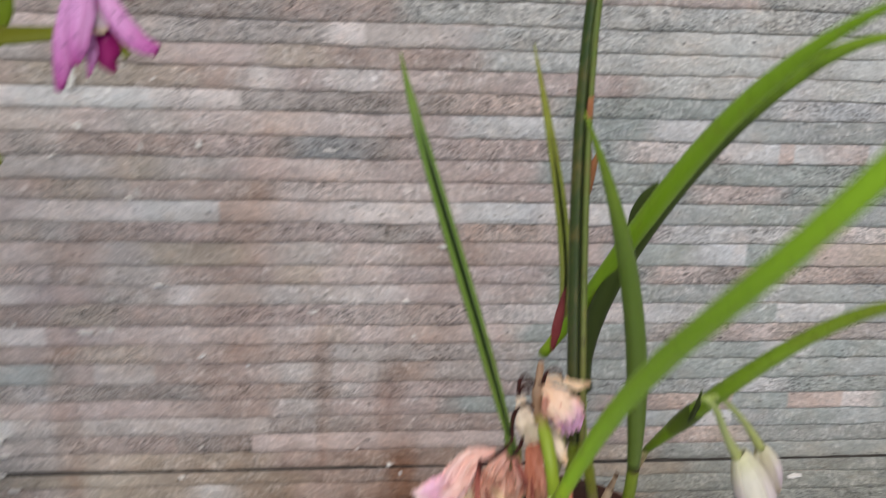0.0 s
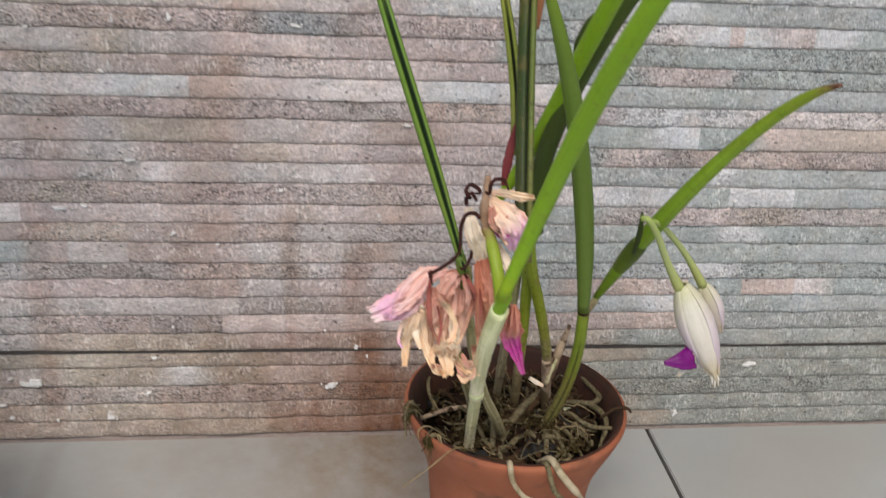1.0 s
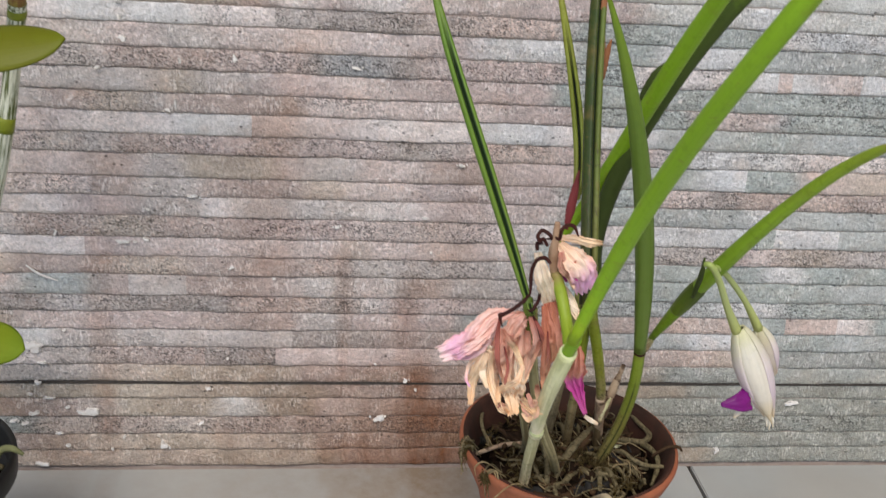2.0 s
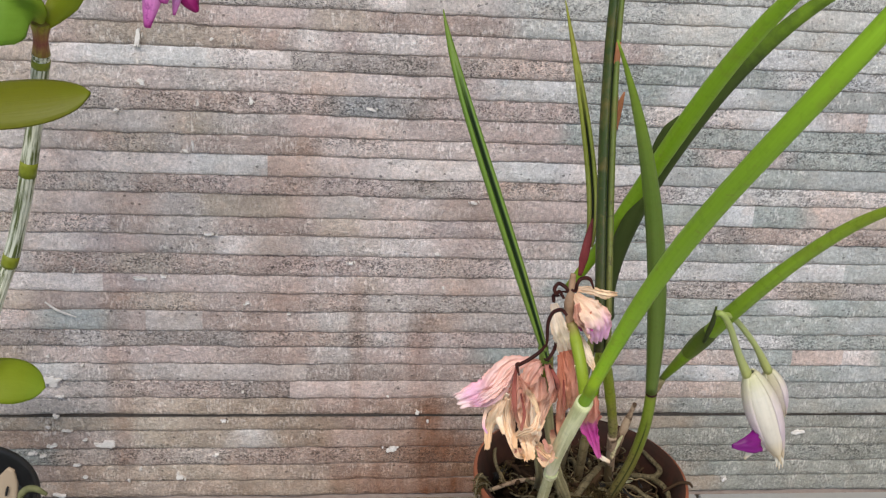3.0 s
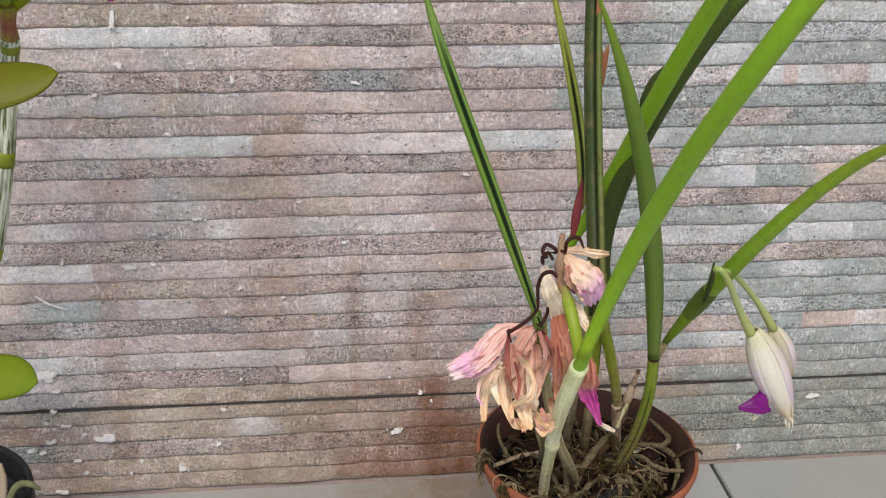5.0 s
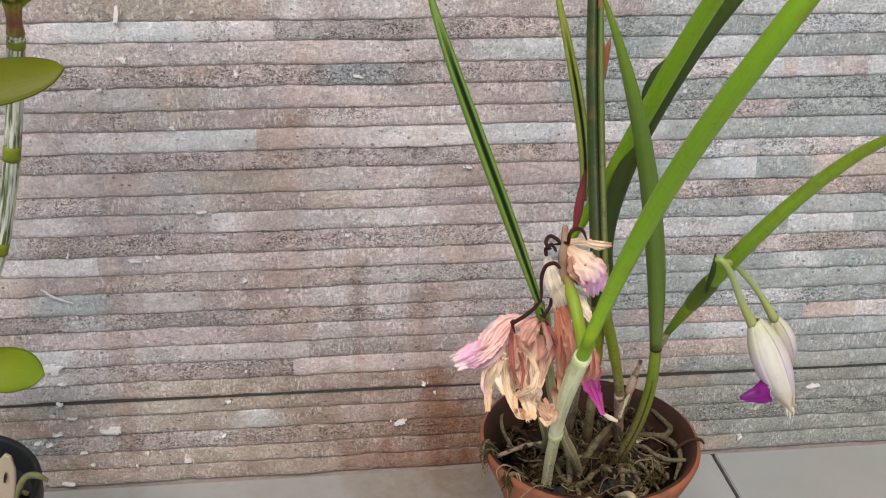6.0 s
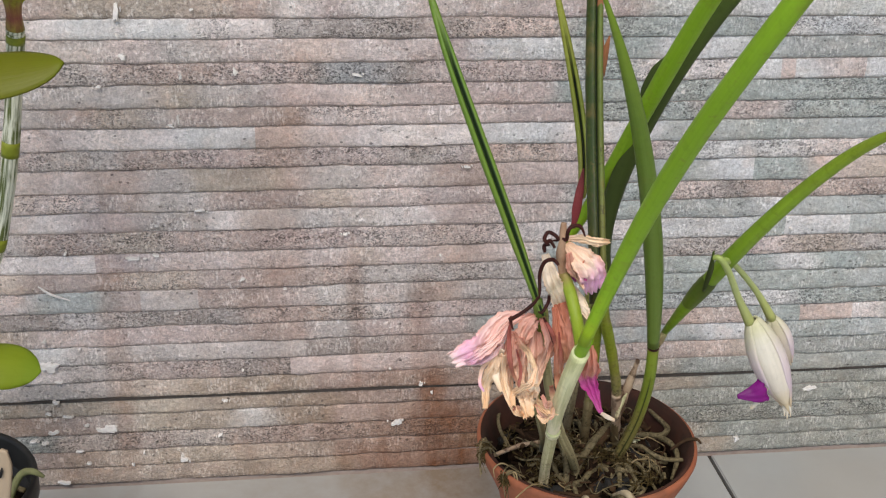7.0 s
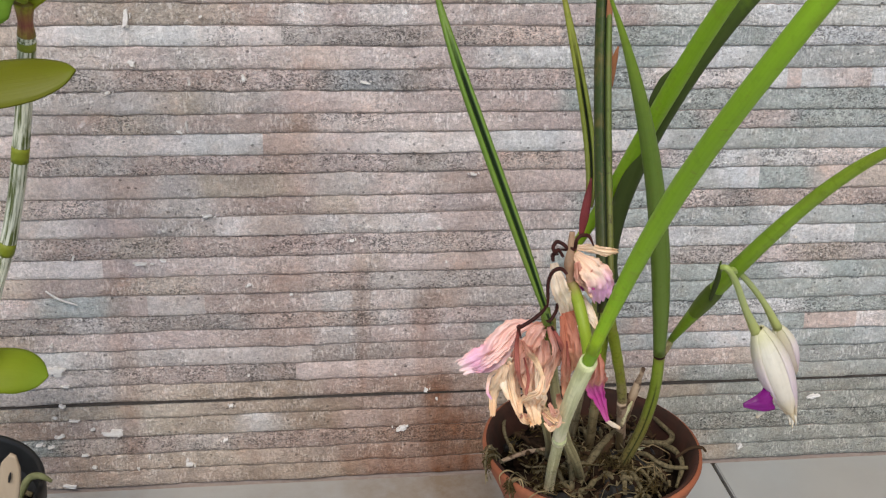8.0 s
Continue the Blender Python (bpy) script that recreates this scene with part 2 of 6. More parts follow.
    # crease shade painted along the inside of the fold
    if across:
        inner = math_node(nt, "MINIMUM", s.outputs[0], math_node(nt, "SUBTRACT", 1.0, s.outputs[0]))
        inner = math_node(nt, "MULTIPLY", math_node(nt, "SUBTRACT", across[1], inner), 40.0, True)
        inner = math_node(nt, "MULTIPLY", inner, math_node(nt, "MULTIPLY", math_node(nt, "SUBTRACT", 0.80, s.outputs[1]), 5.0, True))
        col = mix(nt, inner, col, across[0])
    l.new(col, b.inputs["Base Color"])
    relief(nt, b, lines, 0.35 if frayed else 0.2, 0.0006)
    if translucent:
        t = n.new("ShaderNodeBsdfTranslucent")
        l.new(col, t.inputs["Color"])
        x = n.new("ShaderNodeMixShader")
        x.inputs[0].default_value = translucent
        out = n["Material Output"]
        l.new(b.outputs[0], x.inputs[1]), l.new(t.outputs[0], x.inputs[2]), l.new(x.outputs[0], out.inputs[0])
    return m


GROUT = plain("groove_grout", (0.36, 0.28, 0.24), (0.47, 0.39, 0.34), 120, 0.9)
FLECK = plain("white_paint_fleck", (0.70, 0.66, 0.62), (0.88, 0.85, 0.81), 420, 0.8, 0.6)
def rust_and_reflection(m, amount, tint):
    """Paints the wall's rust over a surface's base colour, as its reflection there and as run-down stain."""
    nt = m.node_tree
    b = nt.nodes["Principled BSDF"]
    was = b.inputs["Base Color"].links[0].from_socket
    g = nt.nodes.new("ShaderNodeGroup")
    g.node_tree = STAINS
    p = nt.nodes.new("ShaderNodeSeparateXYZ")
    nt.links.new(place(nt), p.inputs[0])
    near = math_node(nt, "MULTIPLY", math_node(nt, "ADD", p.outputs[1], 0.22), 5.5, True)
    nt.links.new(mix(nt, math_node(nt, "MULTIPLY", math_node(nt, "MULTIPLY", g.outputs[0], near), amount), was, tint, "MULTIPLY"), b.inputs["Base Color"])
    return m


FLOOR = plain("floor_tile_glaze", (0.325, 0.330, 0.317), (0.372, 0.378, 0.362), 7, 0.20, 0.05, 0.0005, 6.0, (1, 1, 1), ((0.36, 0.325, 0.275), 4.5, 0.52, 0.70, 0.4))
# brown on the floor near the wall: painted reflection of the rust, and stain
rust_and_reflection(FLOOR, 0.9, (0.62, 0.46, 0.33))
JOINT = plain("floor_joint", (0.028, 0.023, 0.019), (0.06, 0.05, 0.042), 150, 0.9)
PAVING = plain("paving", (0.20, 0.195, 0.185), (0.27, 0.262, 0.25), 5, 0.9, 0.2)
PLASTER = plain("plaster", (0.62, 0.60, 0.56), (0.70, 0.68, 0.64), 4, 0.85, 0.1)
CLAY = plain("terracotta", (0.27, 0.080, 0.037), (0.37, 0.13, 0.064), 26, 0.75, 0.3, 0.0008, 7.0, (1, 1, 1), ((0.13, 0.055, 0.032), 48, 0.55, 0.70, 0.65), sheen=0.3)
# clay of the pot's inside: soil stain and painted shade in one dark colour
CLAY_SHADED = plain("shaded_stained_clay", (0.024, 0.012, 0.009), (0.066, 0.026, 0.016), 40, 0.8, 0.4, 0.001, 6.0, (1, 1, 1), ((0.03, 0.018, 0.012), 55, 0.45, 0.62, 0.8), sheen=0.2)
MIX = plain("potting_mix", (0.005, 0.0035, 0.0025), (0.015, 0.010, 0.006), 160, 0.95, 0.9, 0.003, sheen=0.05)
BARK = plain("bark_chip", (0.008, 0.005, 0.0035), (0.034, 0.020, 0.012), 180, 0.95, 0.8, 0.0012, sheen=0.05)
OLD_BARK = plain("old_stem_bark", (0.52, 0.40, 0.28), (0.30, 0.19, 0.12), 90, 0.8, 0.5, 0.001, 5.0, (1, 1, 1), ((0.09, 0.05, 0.03), 130, 0.52, 0.60, 0.9), sheen=0.15)
CHARCOAL = plain("charcoal", (0.010, 0.010, 0.009), (0.030, 0.028, 0.026), 150, 0.8, 0.6, 0.001, sheen=0.2)
MOSS = plain("moss", (0.022, 0.017, 0.006), (0.125, 0.088, 0.034), 300, 0.95, 0.8, 0.001, sheen=0.1)
ROOT = plain("aerial_root", (0.20, 0.165, 0.092), (0.085, 0.068, 0.034), 300, 0.75, 0.5, 0.0008, 5.0, (1, 1, 1), ((0.025, 0.018, 0.010), 480, 0.50, 0.66, 0.7), sheen=0.12)
ROOT_LIGHT = plain("greyish_root", (0.23, 0.19, 0.108), (0.085, 0.066, 0.032), 320, 0.8, 0.6, 0.0008, 5.0, (1, 1, 1), ((0.04, 0.030, 0.018), 520, 0.50, 0.66, 0.7), sheen=0.12)
ROOT_GREEN = plain("olive_root", (0.20, 0.21, 0.09), (0.11, 0.11, 0.04), 120, 0.75, 0.5, 0.0008)
ROOT_PALE = plain("pale_root", (0.50, 0.42, 0.29), (0.30, 0.235, 0.13), 90, 0.75, 0.5, 0.0008, 5.0, (1, 1, 1), ((0.14, 0.10, 0.04), 110, 0.50, 0.64, 0.75))
ROOT_DRY = plain("dry_root", (0.075, 0.043, 0.022), (0.026, 0.015, 0.008), 120, 0.85, 0.6, sheen=0.12)
LEAF = along("fresh_leaf", ((0.0, (0.26, 0.39, 0.010)), (0.12, (0.215, 0.385, 0.010)), (1.0, (0.225, 0.405, 0.012))), 0.5, 0.25, 16, 0.0, None, 0.25, None, None, 0.35)
LEAF_DEEP = along("deep_green_leaf", ((0.0, (0.115, 0.175, 0.028)), (0.6, (0.115, 0.19, 0.024)), (1.0, (0.19, 0.29, 0.022))), 0.5, 0.3, 14, 0.0, None, 0.2, None, None, 0.15)
LEAF_SHEATH = along("olive_leaf_sheath", ((0.0, (0.12, 0.18, 0.012)), (0.5, (0.085, 0.13, 0.012)), (1.0, (0.06, 0.09, 0.010))), 0.55, 0.3, 12, 0.0, None, 0.3, None, None, 0.2)
# leaf green with its shade mixed into the colour
LEAF_SHADED = along("shaded_leaf", ((0.0, (0.036, 0.054, 0.008)), (0.5, (0.042, 0.062, 0.008)), (1.0, (0.055, 0.085, 0.010))), 0.7, 0.3, 12, 0.0, None, 0.3)
# shade painted into the dark lower length, fresh green above
LEAF_HALF_SHADED = along("half_shaded_leaf", ((0.0, (0.040, 0.060, 0.008)), (0.60, (0.050, 0.080, 0.009)), (0.76, (0.16, 0.27, 0.012)), (0.92, (0.24, 0.37, 0.02)), (1.0, (0.40, 0.36, 0.06))), 0.6, 0.3, 12, 0.0, None, 0.3)
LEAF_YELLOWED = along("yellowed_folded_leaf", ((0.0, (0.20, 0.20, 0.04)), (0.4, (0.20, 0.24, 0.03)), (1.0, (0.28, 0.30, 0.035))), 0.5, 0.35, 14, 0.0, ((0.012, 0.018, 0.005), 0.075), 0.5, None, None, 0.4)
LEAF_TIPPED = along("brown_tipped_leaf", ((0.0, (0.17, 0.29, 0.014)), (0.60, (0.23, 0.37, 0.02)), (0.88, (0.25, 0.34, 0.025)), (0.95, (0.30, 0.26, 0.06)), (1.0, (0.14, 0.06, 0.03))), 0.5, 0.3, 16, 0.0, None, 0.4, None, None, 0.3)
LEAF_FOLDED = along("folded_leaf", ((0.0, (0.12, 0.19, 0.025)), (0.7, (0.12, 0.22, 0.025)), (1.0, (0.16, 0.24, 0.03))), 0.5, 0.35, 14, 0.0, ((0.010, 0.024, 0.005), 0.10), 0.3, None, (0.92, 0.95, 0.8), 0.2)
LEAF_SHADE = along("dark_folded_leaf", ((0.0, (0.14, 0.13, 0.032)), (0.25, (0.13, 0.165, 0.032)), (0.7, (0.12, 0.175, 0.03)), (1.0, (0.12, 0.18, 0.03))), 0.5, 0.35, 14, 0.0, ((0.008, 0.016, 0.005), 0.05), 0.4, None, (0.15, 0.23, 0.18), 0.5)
STEM = along("green_stem", ((0.0, (0.13, 0.09, 0.045)), (0.12, (0.17, 0.12, 0.06)), (0.26, (0.32, 0.25, 0.13)), (0.40, (0.28, 0.27, 0.06)), (0.55, (0.27, 0.31, 0.03)), (1.0, (0.25, 0.34, 0.025))), 0.55, 0.6, 10, 0.0, None, 0.9, None, None, 0.6)
STEM_FRESH = along("fresh_flower_stalk", ((0.0, (0.24, 0.34, 0.02)), (0.75, (0.26, 0.34, 0.03)), (1.0, (0.30, 0.24, 0.08))), 0.5, 0.3, 10, 0.0, None, 0.2)
STEM_PALE = along("mottled_pale_stem", ((0.0, (0.28, 0.20, 0.10)), (0.3, (0.38, 0.32, 0.17)), (0.7, (0.46, 0.42, 0.23)), (1.0, (0.34, 0.36, 0.12))), 0.65, 0.7, 10, 0.0, None, 0.9, (0.13, 0.10, 0.04), None, 0.6)
STEM_GROOVED = along("grooved_stem", ((0.0, (0.16, 0.12, 0.05)), (0.35, (0.19, 0.18, 0.04)), (0.65, (0.17, 0.22, 0.025)), (1.0, (0.20, 0.28, 0.02))), 0.5, 0.4, 10, 0.0, ((0.012, 0.020, 0.004), 0.03), 0.4, None, None, 0.5)
STEM_OLD = along("old_stem", ((0.0, (0.24, 0.18, 0.10)), (0.4, (0.34, 0.28, 0.16)), (0.7, (0.36, 0.33, 0.17)), (1.0, (0.30, 0.32, 0.07))), 0.7, 0.6, 12, 0.0, None, 0.8, (0.11, 0.075, 0.04), None, 0.5)
SHEATH = along("papery_sheath", ((0.0, (0.92, 0.84, 0.60)), (0.5, (0.86, 0.84, 0.55)), (1.0, (0.80, 0.82, 0.46))), 0.45, 0.6, 7, 0.12, None, 0.25, (0.44, 0.46, 0.19))
SHEATH_LOW = along("weathered_sheath", ((0.0, (0.70, 0.55, 0.34)), (0.3, (0.66, 0.57, 0.35)), (0.6, (0.60, 0.58, 0.34)), (1.0, (0.66, 0.64, 0.38))), 0.65, 0.6, 8, 0.0, None, 0.7, (0.30, 0.27, 0.12), None, 0.5)
DRY_RED = along("dry_red_sheath", ((0.0, (0.34, 0.15, 0.07)), (1.0, (0.40, 0.17, 0.08))), 0.7, 0.5, 12, 0.1, None, 0.6)
MAROON = along("maroon_sheath", ((0.0, (0.20, 0.030, 0.034)), (0.6, (0.24, 0.045, 0.045)), (1.0, (0.16, 0.03, 0.03))), 0.6, 0.5, 12, 0.0)
CURL = plain("dried_pedicel", (0.022, 0.007, 0.006), (0.060, 0.016, 0.012), 150, 0.6, 0.4, sheen=0.15)
STUB = plain("withered_stub", (0.24, 0.145, 0.09), (0.46, 0.31, 0.20), 120, 0.8, 0.5, sheen=0.12)
PETAL_CREAM = along("withered_cream_petal", ((0.0, (0.96, 0.71, 0.50)), (0.5, (0.97, 0.76, 0.53)), (1.0, (0.93, 0.64, 0.38))), 0.6, 0.17, 10, 0.14, None, 0.12, (0.66, 0.38, 0.20), frayed=True)
PETAL_PEACH = along("withered_peach_petal", ((0.0, (0.88, 0.44, 0.34)), (0.4, (0.96, 0.62, 0.49)), (1.0, (0.97, 0.74, 0.53))), 0.6, 0.26, 12, 0.14, None, 0.12, (0.66, 0.28, 0.19), frayed=True)
PETAL_PALE = along("withered_pale_petal", ((0.0, (0.95, 0.80, 0.62)), (0.6, (0.97, 0.85, 0.68)), (1.0, (0.95, 0.73, 0.48))), 0.6, 0.17, 10, 0.14, None, 0.1, (0.74, 0.50, 0.34), frayed=True)
PETAL_ROSE = along("withered_rose_petal", ((0.0, (0.86, 0.50, 0.42)), (0.35, (0.95, 0.68, 0.60)), (0.62, (0.96, 0.68, 0.66)), (0.84, (0.88, 0.52, 0.70)), (1.0, (0.96, 0.78, 0.74))), 0.6, 0.26, 12, 0.14, None, 0.1, (0.74, 0.33, 0.31), frayed=True)
PETAL_RUST = along("withered_rust_petal", ((0.0, (0.50, 0.17, 0.10)), (0.5, (0.72, 0.32, 0.22)), (1.0, (0.78, 0.45, 0.28))), 0.6, 0.30, 20, 0.14, None, 0.25, frayed=True)
PETAL_BLUSH = along("withered_blush_petal", ((0.0, (0.93, 0.66, 0.44)), (0.42, (0.97, 0.77, 0.62)), (0.62, (0.95, 0.64, 0.68)), (0.82, (0.85, 0.46, 0.76)), (1.0, (0.90, 0.60, 0.80))), 0.6, 0.26, 12, 0.14, None, 0.1, (0.74, 0.40, 0.30), frayed=True)
PETAL_FADE = along("withered_fading_petal", ((0.0, (0.54, 0.20, 0.14)), (0.25, (0.86, 0.47, 0.35)), (0.5, (0.96, 0.70, 0.49)), (1.0, (0.96, 0.74, 0.47))), 0.6, 0.30, 20, 0.14, None, 0.15, frayed=True)
PETAL_FOLD = along("withered_rust_fold", ((0.0, (0.26, 0.055, 0.045)), (0.5, (0.46, 0.16, 0.12)), (0.8, (0.70, 0.34, 0.24)), (1.0, (0.90, 0.60, 0.42))), 0.6, 0.3, 14, 0.1, None, 0.2, frayed=True)
PETAL_ROSY = along("withered_salmon_petal", ((0.0, (0.62, 0.26, 0.20)), (0.3, (0.86, 0.51, 0.42)), (1.0, (0.94, 0.66, 0.50))), 0.6, 0.30, 20, 0.14, None, 0.15, frayed=True)
PETAL_MAGENTA = along("withered_magenta_petal", ((0.0, (0.70, 0.30, 0.20)), (0.42, (0.84, 0.40, 0.33)), (0.56, (0.62, 0.14, 0.36)), (0.70, (0.54, 0.06, 0.33)), (1.0, (0.66, 0.13, 0.40))), 0.6, 0.30, 20, 0.14, None, 0.12, frayed=True)
BUD_WHITE = along("cream_white_sepal", ((0.0, (0.72, 0.70, 0.44)), (0.2, (0.84, 0.80, 0.68)), (0.7, (0.85, 0.78, 0.66)), (0.9, (0.82, 0.70, 0.50)), (1.0, (0.72, 0.54, 0.28))), 0.5, 0.25, 9, 0.2, None, 0.12)
BUD_BLUSH = along("blush_sepal", ((0.0, (0.72, 0.70, 0.46)), (0.4, (0.79, 0.70, 0.68)), (0.75, (0.74, 0.61, 0.67)), (1.0, (0.74, 0.60, 0.40))), 0.45, 0.18, 9, 0.2, None, 0.05)
BUD_DULL = along("dull_sepal", ((0.0, (0.62, 0.58, 0.36)), (0.5, (0.66, 0.58, 0.50)), (1.0, (0.62, 0.50, 0.36))), 0.5, 0.25, 9, 0.2, None, 0.1)
LIP = along("purple_lip", ((0.0, (0.19, 0.006, 0.17)), (1.0, (0.16, 0.005, 0.15))), 0.4, 0.3, 10, 0.15, None, 0.1)
PEDICEL = along("bud_stalk", ((0.0, (0.28, 0.36, 0.08)), (0.6, (0.42, 0.48, 0.19)), (1.0, (0.48, 0.52, 0.17))), 0.45, 0.3, 8, 0.0, None, 0.1)
CANE = along("striped_cane", ((0.0, (0.66, 0.68, 0.55)), (1.0, (0.70, 0.70, 0.56))), 0.45, 1.0, 17, 0.0, None, 0.15, (0.09, 0.115, 0.025))
NECK = along("reddish_neck", ((0.0, (0.22, 0.20, 0.02)), (0.22, (0.30, 0.20, 0.04)), (0.5, (0.26, 0.085, 0.05)), (0.75, (0.28, 0.16, 0.04)), (1.0, (0.26, 0.27, 0.015))), 0.5, 0.5, 14, 0.0, None, 0.5, (0.16, 0.03, 0.03))
CANE_NODE = along("cane_node", ((0.0, (0.20, 0.24, 0.015)), (1.0, (0.24, 0.27, 0.02))), 0.45, 0.4, 9, 0.0)
OLIVE = along("olive_leaf", ((0.0, (0.175, 0.185, 0.007)), (0.8, (0.17, 0.18, 0.007)), (1.0, (0.18, 0.21, 0.007))), 0.5, 0.08, 22, 0.28, None, 0.15)
LIME = along("young_leaf", ((0.0, (0.36, 0.34, 0.012)), (0.3, (0.30, 0.35, 0.014)), (1.0, (0.24, 0.35, 0.020))), 0.5, 0.08, 22, 0.38, None, 0.08)
YOUNG = along("fresh_top_leaf", ((0.0, (0.27, 0.33, 0.02)), (0.3, (0.20, 0.36, 0.03)), (1.0, (0.19, 0.36, 0.03))), 0.5, 0.14, 18, 0.3, None, 0.1)
ORCHID = along("orchid_pink_petal", ((0.0, (0.86, 0.48, 0.80)), (0.55, (0.80, 0.36, 0.70)), (0.85, (0.72, 0.22, 0.58)), (1.0, (0.50, 0.05, 0.32))), 0.45, 0.3, 12, 0.25, None, 1.0, (0.50, 0.06, 0.34))
ORCHID_DARK = along("crimson_lip", ((0.0, (0.34, 0.01, 0.16)), (1.0, (0.26, 0.005, 0.11))), 0.45, 0.3, 10, 0.15)
BLACK = plain("black_plastic", (0.006, 0.006, 0.006), (0.012, 0.012, 0.012), 40, 0.5, 0.1, sheen=0.3)
TAG = plain("wooden_tag", (0.37, 0.29, 0.20), (0.27, 0.20, 0.13), 60, 0.8, 0.3, 0.0005, 5.0, (1, 1, 0.1))
THREAD = plain("dry_fibre", (0.34, 0.26, 0.14), (0.20, 0.145, 0.07), 100, 0.85, sheen=0.15)


# ---- makers ----
def part(name, bm, mat, parent, label="", smooth=True):
    me = bpy.data.meshes.new(name)
    bm.normal_update()
    bm.to_mesh(me)
    bm.free()
    if smooth:
        me.polygons.foreach_set("use_smooth", [True] * len(me.polygons))
    me.materials.append(mat)
    ob = new(name, me)
    ob.parent = parent
    if parent is not None:
        ob.matrix_parent_inverse = parent.matrix_world.inverted()
    return tagged(ob, label)


def thing(name, at, label, category, group=""):
    ob = new(name)
    ob.empty_display_size = 0.02
    ob.location = at
    bpy.context.view_layer.update()
    return tagged(ob, label, category, group)


def smooth_line(points, n=20):
    """A Catmull-Rom line through the points."""
    p = [Vector(q) for q in points]
    p = [2 * p[0] - p[1]] + p + [2 * p[-1] - p[-2]]
    out, spans = [], len(p) - 3
    for i in range(n):
        f = i / (n - 1) * spans
        k = min(int(f), spans - 1)
        u = f - k
        a, b, c, d = p[k:k + 4]
        out.append(0.5 * (2 * b + (c - a) * u + (2 * a - 5 * b + 4 * c - d) * u * u + (3 * b - a - 3 * c + d) * u ** 3))
    return out


def level(stops, s):
    """A value at s from evenly spaced stops."""
    f = s * (len(stops) - 1)
    k = min(int(f), len(stops) - 2)
    return stops[k] + (stops[k + 1] - stops[k]) * (f - k)


FACE = Vector((-0.15, -0.85, 0.5)).normalized()


def tube(points, radii, seg=12, face=FACE, notch=0.0, notch_width=0.5, flat=1.0, wobble=0.0, seed=0.0, bm=None):
    """A closed tube along points; notch cuts a channel along the side that looks to face; flat squeezes it across face."""
    bm = bm or bmesh.new()
    uv = bm.loops.layers.uv.verify()
    n, rings = len(points), []
    for i, p in enumerate(points):
        t = (points[min(i + 1, n - 1)] - points[max(i - 1, 0)]).normalized()
        nrm = (face - t * face.dot(t)).normalized()
        side = t.cross(nrm)
        r = level(radii, i / (n - 1))
        if wobble:
            r *= 1 + wobble * noise.noise(p * 160 + Vector((seed, seed, 0)))
        ring = []
        for j in range(seg):
            a = 2 * math.pi * j / seg
            d = math.atan2(math.sin(a), math.cos(a))
            k = 1 - notch * min(1.0, max(0.0, 4 * (0.86 - i / (n - 1)))) * math.exp(-(d / notch_width) ** 2)
            ring.append(bm.verts.new(p + r * k * (math.cos(a) * nrm * flat + math.sin(a) * side)))
        rings.append(ring)
    for i in range(n - 1):
        for j in range(seg):
            f = bm.faces.new((rings[i][j], rings[i][(j + 1) % seg], rings[i + 1][(j + 1) % seg], rings[i + 1][j]))
            for loop, (u, v) in zip(f.loops, ((j, i), (j + 1, i), (j + 1, i + 1), (j, i + 1))):
                loop[uv].uv = (u / seg, v / (n - 1))
    for ring in (rings[0][::-1], rings[-1]):
        f = bm.faces.new(ring)
        for loop in f.loops:
            loop[uv].uv = (0.5, 0.0 if ring[0] is rings[0][-1] else 1.0)
    return bm


